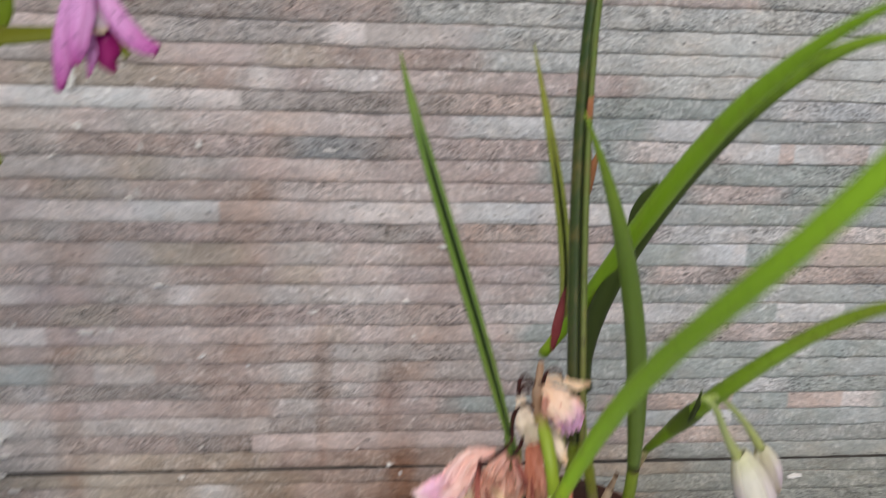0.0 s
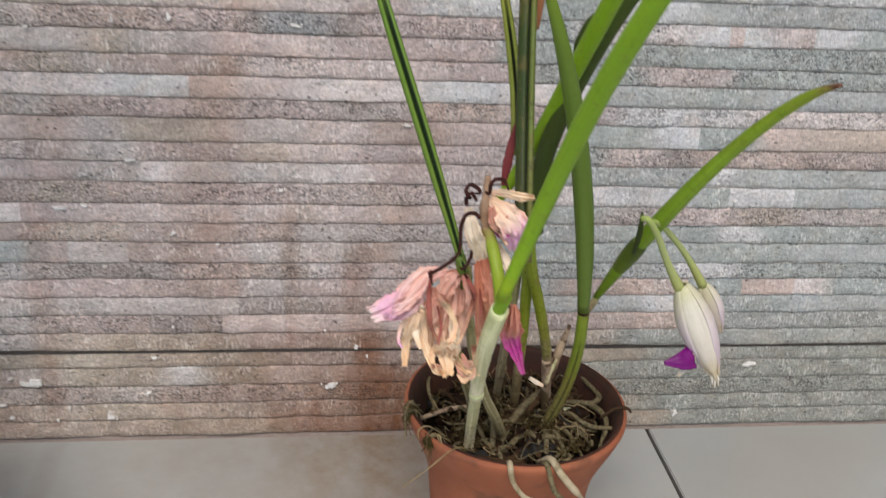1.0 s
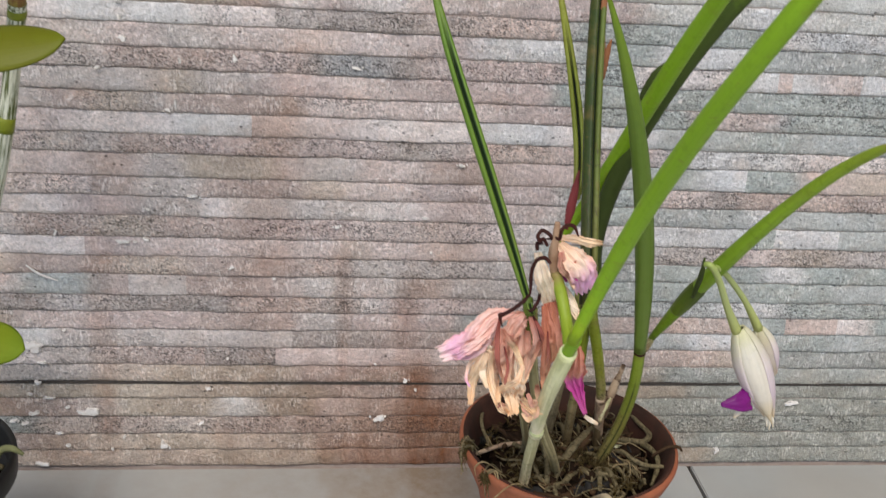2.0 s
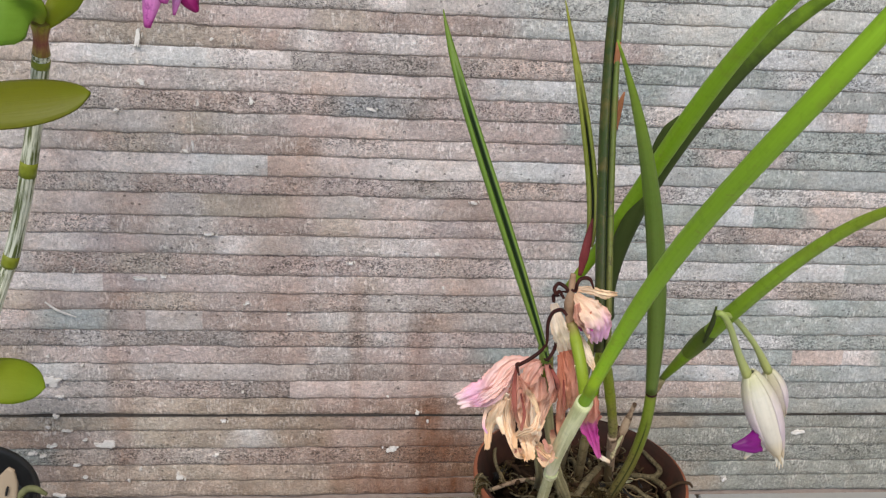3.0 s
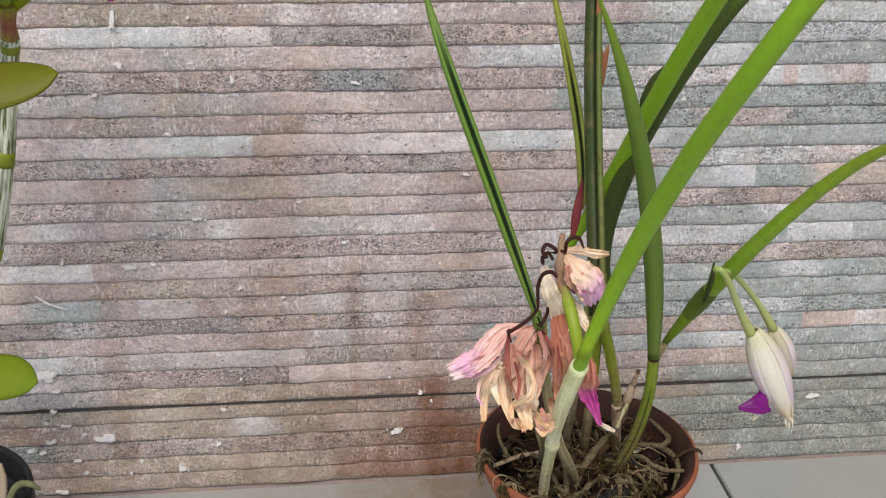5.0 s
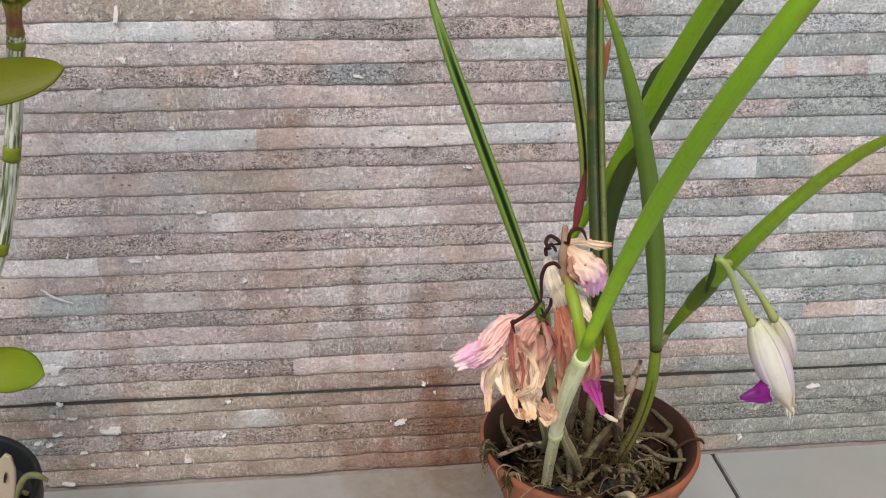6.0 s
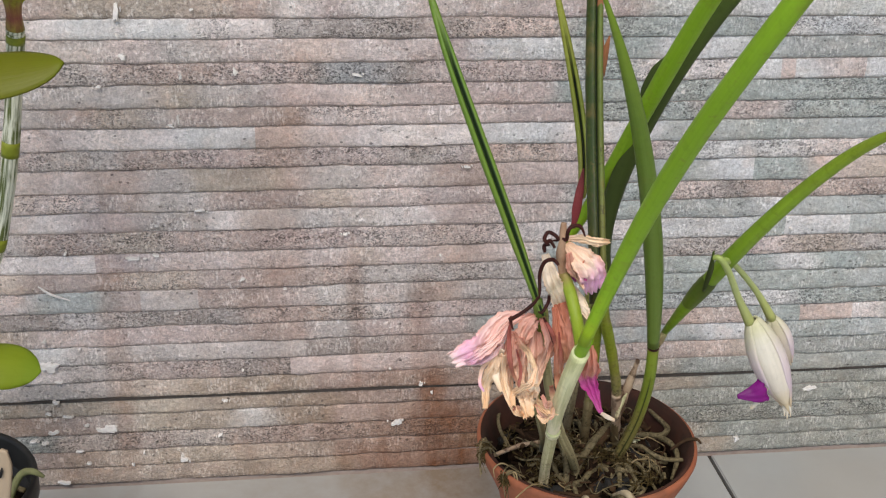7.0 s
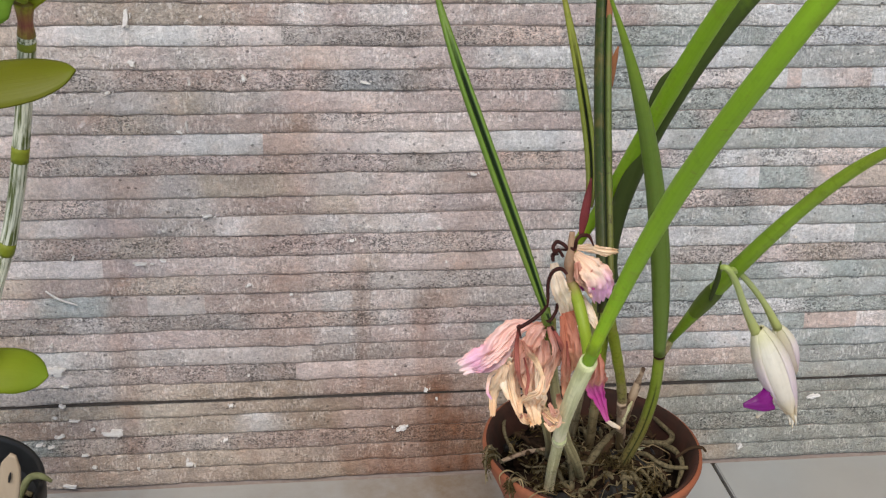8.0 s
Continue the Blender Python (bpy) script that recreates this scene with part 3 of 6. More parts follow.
def blade(spine, widths, face=FACE, curl=0.3, crumple=0.0, seed=0.0, across=8, n=14, twist=0.0, thick=0.0005, wave=0.0, pleat=0.0, pleats=3.0):
    """A thin closed blade along a spine: curl bends its sides, crumple puckers it, pleat folds it lengthwise, twist turns it along its length."""
    bm = bmesh.new()
    uv = bm.loops.layers.uv.verify()
    pts = smooth_line(spine, n)
    sheets = ([], [])
    for i, p in enumerate(pts):
        s = i / (n - 1)
        t = (pts[min(i + 1, n - 1)] - pts[max(i - 1, 0)]).normalized()
        nrm = (face - t * face.dot(t)).normalized()
        nrm = Matrix.Rotation(twist * s, 3, t) @ nrm
        side = t.cross(nrm)
        w = max(level(widths, s), 0.0002)
        rows = ([], [])
        for j in range(across + 1):
            u = 2 * j / across - 1
            q = Vector((u * 2.2 + seed, s * 3 + seed * 1.7, seed))
            lift = -curl * u * u * w + crumple * w * (noise.noise(q) + 0.6 * noise.noise(q * 2.3)) + wave * w * math.sin(s * 19 + seed) * abs(u)
            lift += crumple * w * (0.40 * math.sin(u * 9 + seed + 3 * s) + 0.25 * noise.noise(Vector((u * 7 + seed, s * 4, seed))) + 0.4 * noise.noise(Vector((u * 4 + seed, s * 13, seed * 2))))
            if pleat:
                f = pleats * u + 0.6 * noise.noise(Vector((s * 3.5, seed, 11))) + 0.35 * noise.noise(Vector((u * 3, s * 5, seed))) + seed
                lift += pleat * w * (abs(2 * (f - math.floor(f)) - 1) - 0.5) * min(1.0, 0.35 + 1.5 * s)
            edge = 1 + crumple * (0.35 * noise.noise(Vector((s * 9, seed, (1 if u > 0 else -1) * 3.0))) + 0.2 * noise.noise(Vector((s * 23, seed, u * 2))))
            if pleat:
                edge += crumple * 0.4 * abs(u) * noise.noise(Vector((s * 19, seed * 3, 5.0 if u > 0 else 1.0)))
            base = p + side * (u * w * edge)
            if pleat:
                base = base + t * (w * s ** 5 * (0.6 * noise.noise(Vector((u * 2.6, seed, 21))) + 0.35 * noise.noise(Vector((u * 7, seed, 4)))))
            rows[0].append(bm.verts.new(base + nrm * (lift + thick / 2)))
            rows[1].append(bm.verts.new(base + nrm * (lift - thick / 2)))
        sheets[0].append(rows[0]), sheets[1].append(rows[1])

    def quad(a, b, c, d, uvs):
        f = bm.faces.new((a, b, c, d))
        for loop, (x, y) in zip(f.loops, uvs):
            loop[uv].uv = (x / across, y / (n - 1))

    for i in range(n - 1):
        for j in range(across):
            uvs = ((j, i), (j + 1, i), (j + 1, i + 1), (j, i + 1))
            quad(*(sheets[0][b][a] for a, b in uvs), uvs)
            quad(*(sheets[1][b][a] for a, b in uvs[::-1]), uvs[::-1])
        for j in (0, across):
            quad(sheets[0][i][j], sheets[0][i + 1][j], sheets[1][i + 1][j], sheets[1][i][j], ((j, i), (j, i + 1), (j, i + 1), (j, i)))
    for i in (0, n - 1):
        for j in range(across):
            quad(sheets[0][i][j], sheets[0][i][j + 1], sheets[1][i][j + 1], sheets[1][i][j], ((j, i), (j + 1, i), (j + 1, i), (j, i)))
    bmesh.ops.recalc_face_normals(bm, faces=bm.faces)
    return bm


def lathe(profile, seg=64, wobble=0.0, ring=False):
    """A body turned about z from (radius, height) pairs."""
    bm = bmesh.new()
    rings = []
    for r, z in profile:
        rings.append([bm.verts.new(((r + wobble * noise.noise(Vector((math.cos(a) * 2, math.sin(a) * 2, z * 40)))) * math.cos(a), r * math.sin(a), z))
                      for a in (2 * math.pi * j / seg for j in range(seg))])
    for a, b in zip(rings, rings[1:]):
        for j in range(seg):
            bm.faces.new((a[j], a[(j + 1) % seg], b[(j + 1) % seg], b[j]))
    if ring:
        for j in range(seg):
            bm.faces.new((rings[-1][j], rings[-1][(j + 1) % seg], rings[0][(j + 1) % seg], rings[0][j]))
    else:
        bm.faces.new(rings[0][::-1])
        bm.faces.new(rings[-1])
    bmesh.ops.recalc_face_normals(bm, faces=bm.faces)
    return bm


def box(x0, x1, y0, y1, z0, z1, bm=None, bevel=0.0):
    bm = bm or bmesh.new()
    m = Matrix.Translation(((x0 + x1) / 2, (y0 + y1) / 2, (z0 + z1) / 2)) @ Matrix.Diagonal((x1 - x0, y1 - y0, z1 - z0, 1))
    bmesh.ops.create_cube(bm, size=1, matrix=m)
    if bevel:
        bmesh.ops.bevel(bm, geom=bm.edges[:], offset=bevel, segments=2, affect="EDGES")
    return bm


# ---- structure ----
wall = part("wall_north", box(-1.4, 2.2, -0.0003, 0.16, -0.02, 2.7), GROUT, None, "porch wall clad in ribbed stone-look ceramic tiles", False)
tagged(wall, "", "wall", "", "structure")
floor = part("floor", box(-1.4, 2.2, -2.6, 0.0035, -0.10, -0.004), JOINT, None, "porch floor of large pale glazed tiles", False)
tagged(floor, "", "floor", "", "structure")
# side wall and ceiling stay out of view; added to shape the daylight
left_wall = part("wall_east", box(2.2, 2.35, -2.6, 0.16, -0.1, 2.7), PLASTER, None, "unseen plain plastered side wall, added to shape the light", False)
tagged(left_wall, "", "wall", "", "structure")
roof = part("ceiling", box(-1.4, 2.35, -1.5, 0.16, 2.7, 2.85), PLASTER, None, "unseen plain plastered ceiling, added to block light from above", False)
tagged(roof, "", "ceiling", "", "structure")
# unseen ground, grey so that little light bounces up
ground = part("ground", box(-60, 60, -60, 60, -0.30, -0.11), PAVING, None, "unseen plain grey paving, added to hold down the bounced light", False)
tagged(ground, "", "ground", "", "structure")

# lower edges of the tile ribs, from the floor up
RIBS = [0.0, 0.015, 0.029, 0.044, 0.060, 0.0735, 0.0875, 0.102, 0.1165, 0.1305, 0.143, 0.159, 0.173, 0.187, 0.2025, 0.217, 0.2305, 0.247,
        0.260, 0.275, 0.288, 0.303, 0.317, 0.332, 0.345, 0.359, 0.372]
while len(RIBS) < 33:
    RIBS.append(RIBS[-1] + 0.0143)
COURSES = {}


def course(k, *stones):
    """The stones along one rib: tone and print, and where each one ends; a bar after the name marks an abrupt end."""
    COURSES[k] = stones


course(0, ("tan_c", -0.147), ("olive_s", -0.058), ("rust_s", 0.056), ("olive_s", 0.239), ("slab_c", 0.430))
course(1, ("brown_c", -0.274), ("tan_c", -0.200), ("olive_c", -0.155), ("tan_s", -0.125), ("tan_c", -0.074), ("rust_c", 0.021), ("olive_c", 0.209), ("slab_c", 0.427))
course(2, ("blue_g", -0.272), ("grey_g", -0.236), ("brown_g", -0.187), ("grey_g", -0.145), ("brown_g", -0.057), ("rust_g", 0.055), ("olive_g", 0.189), ("slab_g", 0.423))
course(3, ("rust_c", -0.274), ("brown_c", -0.238), ("grey_c", -0.218), ("olive_c", -0.145), ("wblue_s", -0.116), ("olive_c", -0.074), ("pale_s", -0.049), ("brown_c", -0.032), ("rust_s", 0.020), ("brown_c", 0.080), ("slab_s", 0.187), ("slab_c", 0.420))
course(4, ("olive_c", -0.236), ("olive_s", -0.148), ("olive_c", -0.065), ("brown_c", 0.036), ("olive_s", 0.208), ("slab_s", 0.285), ("slab_c", 0.416))
course(5, ("grey_c", -0.227), ("tan_c", -0.183), ("olive_c", -0.090), ("brown_c", -0.040), ("rust_c", 0.079), ("olive_c", 0.184), ("slab_c", 0.251), ("slab_s", 0.412))
course(6, ("white_c", -0.261), ("grey_g", -0.218), ("brown_g|", -0.154), ("dark_g|", -0.104), ("pale_s", -0.073), ("pale_s", -0.036), ("pale_s", 0.074), ("grey_c", 0.104), ("brown_c", 0.178), ("peach_c", 0.226), ("tan_s", 0.253), ("slab_c", 0.409))
course(7, ("wblue_s", -0.259), ("grey_c|", -0.181), ("grey_s|", -0.092), ("dark_c", -0.032), ("brown_c", 0.074), ("grey_c", 0.115), ("blue_s", 0.202), ("wblue_s|", 0.237), ("blue_c", 0.273), ("steel_c", 0.314), ("blue_s", 0.405))
course(8, ("tan_c", -0.284), ("pale_c", -0.230), ("rose_c", -0.160), ("brown_c", -0.088), ("grey_c", -0.052), ("rose_c", 0.030), ("steel_c", 0.135), ("brown_c", 0.179), ("peach_c|", 0.235), ("steel_c|", 0.277), ("peach_s|", 0.318), ("white_c", 0.343), ("steel_c", 0.402))
course(9, ("dark_g", -0.259), ("grey_g", -0.213), ("dark_g", -0.136), ("brown_g", -0.088), ("rust_g", -0.072), ("dark_g", -0.044), ("white_g", -0.028), ("rose_g", 0.085), ("steel_g", 0.134), ("blue_g", 0.220), ("wblue_g", 0.273), ("steel_g", 0.399))
course(10, ("pale_c", -0.280), ("blue_s", -0.223), ("brown_s|", -0.204), ("grey_s|", -0.165), ("brown_c", -0.107), ("pale_c", -0.090), ("grey_c", -0.048), ("pale_c", -0.032), ("grey_c", -0.008), ("rust_c", 0.017), ("grey_c", 0.085), ("steel_c", 0.175), ("steel_s", 0.262), ("steel_c", 0.306), ("blue_s", 0.395))
course(11, ("tan_s", -0.278), ("brown_s", -0.233), ("rust_c", -0.210), ("tan_g", -0.165), ("brown_c", -0.087), ("brown_g", -0.052), ("grey_g", 0.049), ("grey_c", 0.088), ("blue_c", 0.165), ("steel_c", 0.250), ("wblue_c", 0.281), ("steel_c", 0.392))
course(12, ("white_s|", -0.231), ("rose_s", -0.202), ("pale_s", -0.186), ("pale_c", -0.056), ("tan_c", -0.044), ("pale_c", -0.000), ("peach_s", 0.028), ("pale_s", 0.073), ("steel_c", 0.163), ("grey_g", 0.218), ("pale_g", 0.262), ("tan_g", 0.304), ("grey_g", 0.388))
course(13, ("grey_g", -0.274), ("brown_g", -0.223), ("tan_g", -0.185), ("brown_g", -0.121), ("rose_g", -0.055), ("pale_g", -0.008), ("peach_g", 0.019), ("pale_g", 0.060), ("white_c", 0.162), ("wblue_c", 0.229), ("steel_c|", 0.254), ("wblue_s|", 0.303), ("blue_s", 0.385))
course(14, ("grey_s", -0.272), ("white_s", -0.243), ("rose_s", -0.199), ("grey_c", -0.154), ("white_s", -0.132), ("grey_s", -0.094), ("grey_c", -0.040), ("white_c", -0.005), ("rose_s", 0.027), ("pale_c", 0.094), ("steel_c", 0.168), ("blue_c", 0.231), ("wblue_c", 0.252), ("blue_s", 0.381))
course(15, ("tan_g", -0.273), ("pale_g|", -0.223), ("brown_c", -0.194), ("grey_c", -0.153), ("brown_c", -0.086), ("tan_c", -0.055), ("pale_c", -0.009), ("rose_c", 0.093), ("steel_g", 0.158), ("pale_g", 0.199), ("dark_g", 0.220), ("brown_g", 0.258), ("peach_g", 0.292), ("brown_g", 0.378))
course(16, ("grey_s", -0.268), ("pale_s", -0.225), ("brown_s", -0.189), ("grey_c", -0.163), ("olive_s", -0.100), ("brown_s", -0.085), ("grey_s", -0.047), ("pale_c", -0.009), ("brown_s", 0.057), ("rose_s", 0.133), ("steel_s", 0.185), ("wblue_s|", 0.224), ("steel_c", 0.264), ("peach_s", 0.297), ("tan_s", 0.374))
course(17, ("brown_g", -0.255), ("grey_g", -0.209), ("brown_g", -0.169), ("rose_g", -0.122), ("brown_g", -0.085), ("rose_g", -0.032), ("dark_g", 0.006), ("pale_g", 0.033), ("peach_g", 0.084), ("rose_g", 0.163), ("wblue_g", 0.253), ("white_g", 0.370))
course(18, ("pale_s", -0.232), ("white_c", -0.193), ("white_s", -0.168), ("wblue_s|", -0.119), ("peach_s", -0.084), ("pale_s", -0.049), ("white_k", 0.029), ("wblue_s", 0.083), ("white_s", 0.114), ("wblue_s", 0.154), ("blue_s", 0.214), ("steel_c", 0.255), ("blue_s", 0.367))
course(19, ("grey_s", -0.248), ("brown_c", -0.220), ("tan_g", -0.188), ("grey_c", -0.167), ("brown_c", -0.109), ("rust_c", -0.084), ("pale_g", -0.040), ("pale_c", 0.043), ("rose_c", 0.101), ("steel_g", 0.180), ("pale_g", 0.240), ("steel_g", 0.363))
course(20, ("grey_c", -0.229), ("grey_s", -0.176), ("olive_c", -0.155), ("grey_c", -0.112), ("rose_s", -0.062), ("pale_c", -0.025), ("rose_c", 0.078), ("steel_c", 0.158), ("steel_g", 0.206), ("steel_c", 0.246), ("steel_g", 0.360))
course(21, ("rose_g", -0.241), ("grey_g", -0.210), ("brown_g", -0.133), ("rose_g", -0.087), ("dark_g", -0.072), ("slate_g", -0.032), ("dark_g", -0.010), ("rose_g", 0.088), ("steel_g", 0.133), ("white_g", 0.203), ("wblue_s|", 0.233), ("pale_s|", 0.243), ("wblue_s", 0.263), ("pale_c", 0.271), ("white_s", 0.279), ("pale_c|", 0.293), ("wblue_s", 0.324), ("steel_s", 0.357))
course(22, ("tan_c", -0.256), ("grey_c", -0.208), ("pale_c", -0.174), ("grey_c", -0.139), ("pale_c", -0.097), ("peach_s", -0.066), ("pale_k", -0.054), ("pale_c", 0.001), ("rose_c", 0.026), ("wblue_c", 0.087), ("steel_c", 0.147), ("wblue_s", 0.205), ("blue_s", 0.241), ("blue_c", 0.353))
course(23, ("tan_s", -0.254), ("white_s", -0.234), ("wblue_s", -0.149), ("white_g|", -0.131), ("white_s|", -0.104), ("grey_g", -0.082), ("dark_g", -0.011), ("brown_g", 0.004), ("dark_g", 0.022), ("peach_g", 0.083), ("steel_g", 0.134), ("steel_c", 0.222), ("wblue_g", 0.246), ("wblue_g", 0.277), ("wblue_g", 0.350))
course(24, ("brown_c", -0.232), ("olive_c", -0.161), ("tan_c", -0.127), ("brown_c", -0.103), ("white_c", -0.078), ("rose_c", -0.054), ("white_c", -0.018), ("pale_c", 0.058), ("rose_c", 0.133), ("mist_c", 0.201), ("wblue_c", 0.247), ("mist_c", 0.275), ("mist_c", 0.346))
course(25, ("grey_c", -0.211), ("brown_c", -0.150), ("rose_s", -0.095), ("tan_c", -0.053), ("brown_c", 0.039), ("mist_c", 0.131), ("mist_s", 0.343))
course(26, ("white_s", -0.235), ("pale_s", -0.159), ("grey_g", -0.053), ("white_s|", -0.032), ("grey_s", 0.039), ("mist_g", 0.148), ("mist_s", 0.340))
course(27, ("brown_g", -0.158), ("dark_g", -0.080), ("brown_g", -0.011), ("mist_g", 0.110), ("mist_g", 0.221), ("mist_g", 0.336))


def rib_edge(k, x):
    z = RIBS[k]
    if k == 0:
        return z
    amount = 0.0002 if k == 5 else 0.0007
    return z + amount * (0.7 * noise.noise(Vector((x * 22, k * 3.7, 0))) + 0.5 * noise.noise(Vector((x * 70, k * 3.7, 4))) + 0.7 * noise.noise(Vector((x * 170, k * 3.7, 8))))


# height within the rib and how far out from the wall: a lip below, leaning back to the top
SECTION = ((0.00, 0.0006), (0.012, -0.0010), (0.05, -0.0017), (0.12, -0.0022), (0.30, -0.0023), (0.55, -0.0019), (0.80, -0.0014), (0.94, -0.0010), (0.988, -0.0006), (0.997, 0.0010))
LEFT, RIGHT = -0.46, 0.52
rnd = random.Random(11)


def stones_of(k):
    """Start, end, name and whether the end is abrupt, for each stone of a rib."""
    given = COURSES.get(k)
    if given is None:
        given = [(rnd.choice(("rose", "mist", "grey", "pale")) + "_" + rnd.choice("gcs"), LEFT + 0.11 * i) for i in range(1, 9)]
    out, x = [], LEFT
    for i, (name, end) in enumerate(given):
        end = RIGHT if i == len(given) - 1 else end
        out.append((x, end, name.rstrip("|"), name.endswith("|")))
        x = end
    return out


def look_of(k, stones, i, x, v):
    """Tone and print at a place in stone i, running softly into its neighbours."""
    def both(name):
        hue, style = name.split("_")
        return Vector(TONE[hue]), Vector(PRINT[style])

    tone, kind = both(stones[i][2])
    soft = 0.009
    x = x + 0.007 * noise.noise(Vector((x * 60, v * 1.6, k * 4.1)))
    for j, end, gap in ((i - 1, stones[i][0], x - stones[i][0]), (i + 1, stones[i][1], stones[i][1] - x)):
        if 0 <= j < len(stones) and not stones[min(i, j)][3] and gap < soft:
            other, print_ = both(stones[j][2])
            f = 0.5 * max(0.0, min(1.0, 1 - gap / soft))
            tone, kind = tone.lerp(other, f), kind.lerp(print_, f)
    shade = 1 + 0.10 * noise.noise(Vector((x * 23, k * 7.7, 1))) + 0.06 * noise.noise(Vector((x * 75, k * 7.7 + v, 6)))
    warm = 0.035 * noise.noise(Vector((x * 31, k * 5.1, 12)))
    return (tone.x * shade * (1 + warm), tone.y * shade, tone.z * shade * (1 - warm)), kind


def rib_block(k, stones, i):
    """One stone of a rib, with wavering edges and a flat, uneven, slightly leaning face."""
    x0, x1 = stones[i][:2]
    n = max(3, int((x1 - x0) / 0.003))
    verts, faces, tones, kinds = [], [], [], []
    cx, cz = (x0 + x1) / 2, RIBS[k]
    for j in range(n + 1):
        x = x0 + (x1 - x0) * j / n
        a, b = rib_edge(k, x), rib_edge(k + 1, x) - (0.0010 if k == 4 else 0.0002)
        lip = 0.0012 * noise.noise(Vector((x * 14, k * 2.9, 5))) + 0.0007 * noise.noise(Vector((x * 55, k * 2.9, 7)))
        for v, y in SECTION:
            rough = 0.0006 * noise.noise(Vector((x * 60, v * 3 + k * 5.3, 2))) + 0.0004 * noise.noise(Vector((x * 190, v * 7 + k * 5.3, 9)))
            inner = y > 0
            if not inner:
                y += lip * max(0.0, 1 - 2 * v)
            verts.append((x - cx, y if inner and k != 4 else y + rough, a + (b - a) * v - cz))
            tone, kind = look_of(k, stones, i, x, v)
            tones.append((*tone, 1.0)), kinds.append((*kind, 1.0))
    m = len(SECTION)
    for j in range(n):
        for v in range(m - 1):
            faces.append((j * m + v, (j + 1) * m + v, (j + 1) * m + v + 1, j * m + v + 1))
    o = len(verts)
    for store in (verts, tones, kinds):
        store += store[:m] + store[n * m:]
    faces.append(tuple(o + v for v in range(m)))
    faces.append(tuple(o + m + v for v in range(m))[::-1])
    me = bpy.data.meshes.new("tile_rib")
    me.from_pydata(verts, [], faces)
    me.polygons.foreach_set("use_smooth", [True] * len(me.polygons))
    for name, values in (("tone", tones), ("print", kinds)):
        layer = me.attributes.new(name, "FLOAT_COLOR", "POINT")
        layer.data.foreach_set("color", [c for value in values for c in value])
    return me, (cx, 0, cz)


for k in range(len(RIBS) - 1):
    stones = stones_of(k)
    for i in range(len(stones)):
        me, at = rib_block(k, stones, i)
        me.materials.append(TILE)
        ob = new("tile_rib", me)
        ob.location = at
        ob.parent = wall

# the dark joint between two tile courses
part("tile_joint", box(LEFT, RIGHT, -0.0019, 0.0, RIBS[5] - 0.0014, RIBS[5] + 0.0006), JOINT, wall, "dark joint between two courses of tile", False)

# the rest of the cladding, out of the camera's way, as one mesh
verts, faces, slots = [], [], []
for x0, x1, z0, z1 in ((-1.4, LEFT, 0.0, 2.7), (RIGHT, 2.2, 0.0, 2.7), (LEFT, RIGHT, RIBS[-1], 2.7)):
    z = z0
    while z < z1 - 0.002:
        top = min(z + 0.0143, z1)
        x = x0
        while x < x1 - 0.001:
            e = min(x + rnd.uniform(0.15, 0.4), x1)
            o = len(verts)
            for xx in (x, e):
                verts += [(xx, 0.0045, z), (xx, -0.003, z + 0.001), (xx, -0.0035, z + 0.006), (xx, -0.0005, top - 0.0008), (xx, 0.0045, top - 0.0004)]
            faces += [(o + i, o + 5 + i, o + 6 + i, o + 1 + i) for i in range(4)] + [(o, o + 1, o + 2, o + 3, o + 4), (o + 9, o + 8, o + 7, o + 6, o + 5)]
            slots += [rnd.randrange(5)] * 6
            x = e
        z = top
me = bpy.data.meshes.new("tile_cladding")
me.from_pydata(verts, [], faces)
me.materials.append(TILE)
layer = me.attributes.new("tone", "FLOAT_COLOR", "FACE")
layer.data.foreach_set("color", [c for slot in slots for c in (*TONE[("brown", "rose", "grey", "blue", "tan")[slot]], 1.0)])
layer = me.attributes.new("print", "FLOAT_COLOR", "FACE")
layer.data.foreach_set("color", [c for slot in slots for c in (*PRINT["gcscg"[slot]], 1.0)])
cladding = new("tile_cladding", me)
cladding.parent = wall
tagged(cladding, "more ribs of stone-look tile", "", "", "stuff")

# floor tiles with dark joints
for i in range(-3, 4):
    for j in range(5):
        x0, y1 = 0.2225 + 0.6 * i, -0.0048 - 0.6 * j
        x1, y0 = x0 + 0.597, y1 - 0.597
        x0, x1, y0 = max(x0, -1.4), min(x1, 2.2), max(y0, -2.6)
        if x1 - x0 > 0.02 and y1 - y0 > 0.02:
            part("floor_tile", box(x0, x1, y0, y1, -0.012, 0.0, None, 0.0008), FLOOR, floor, "", False)


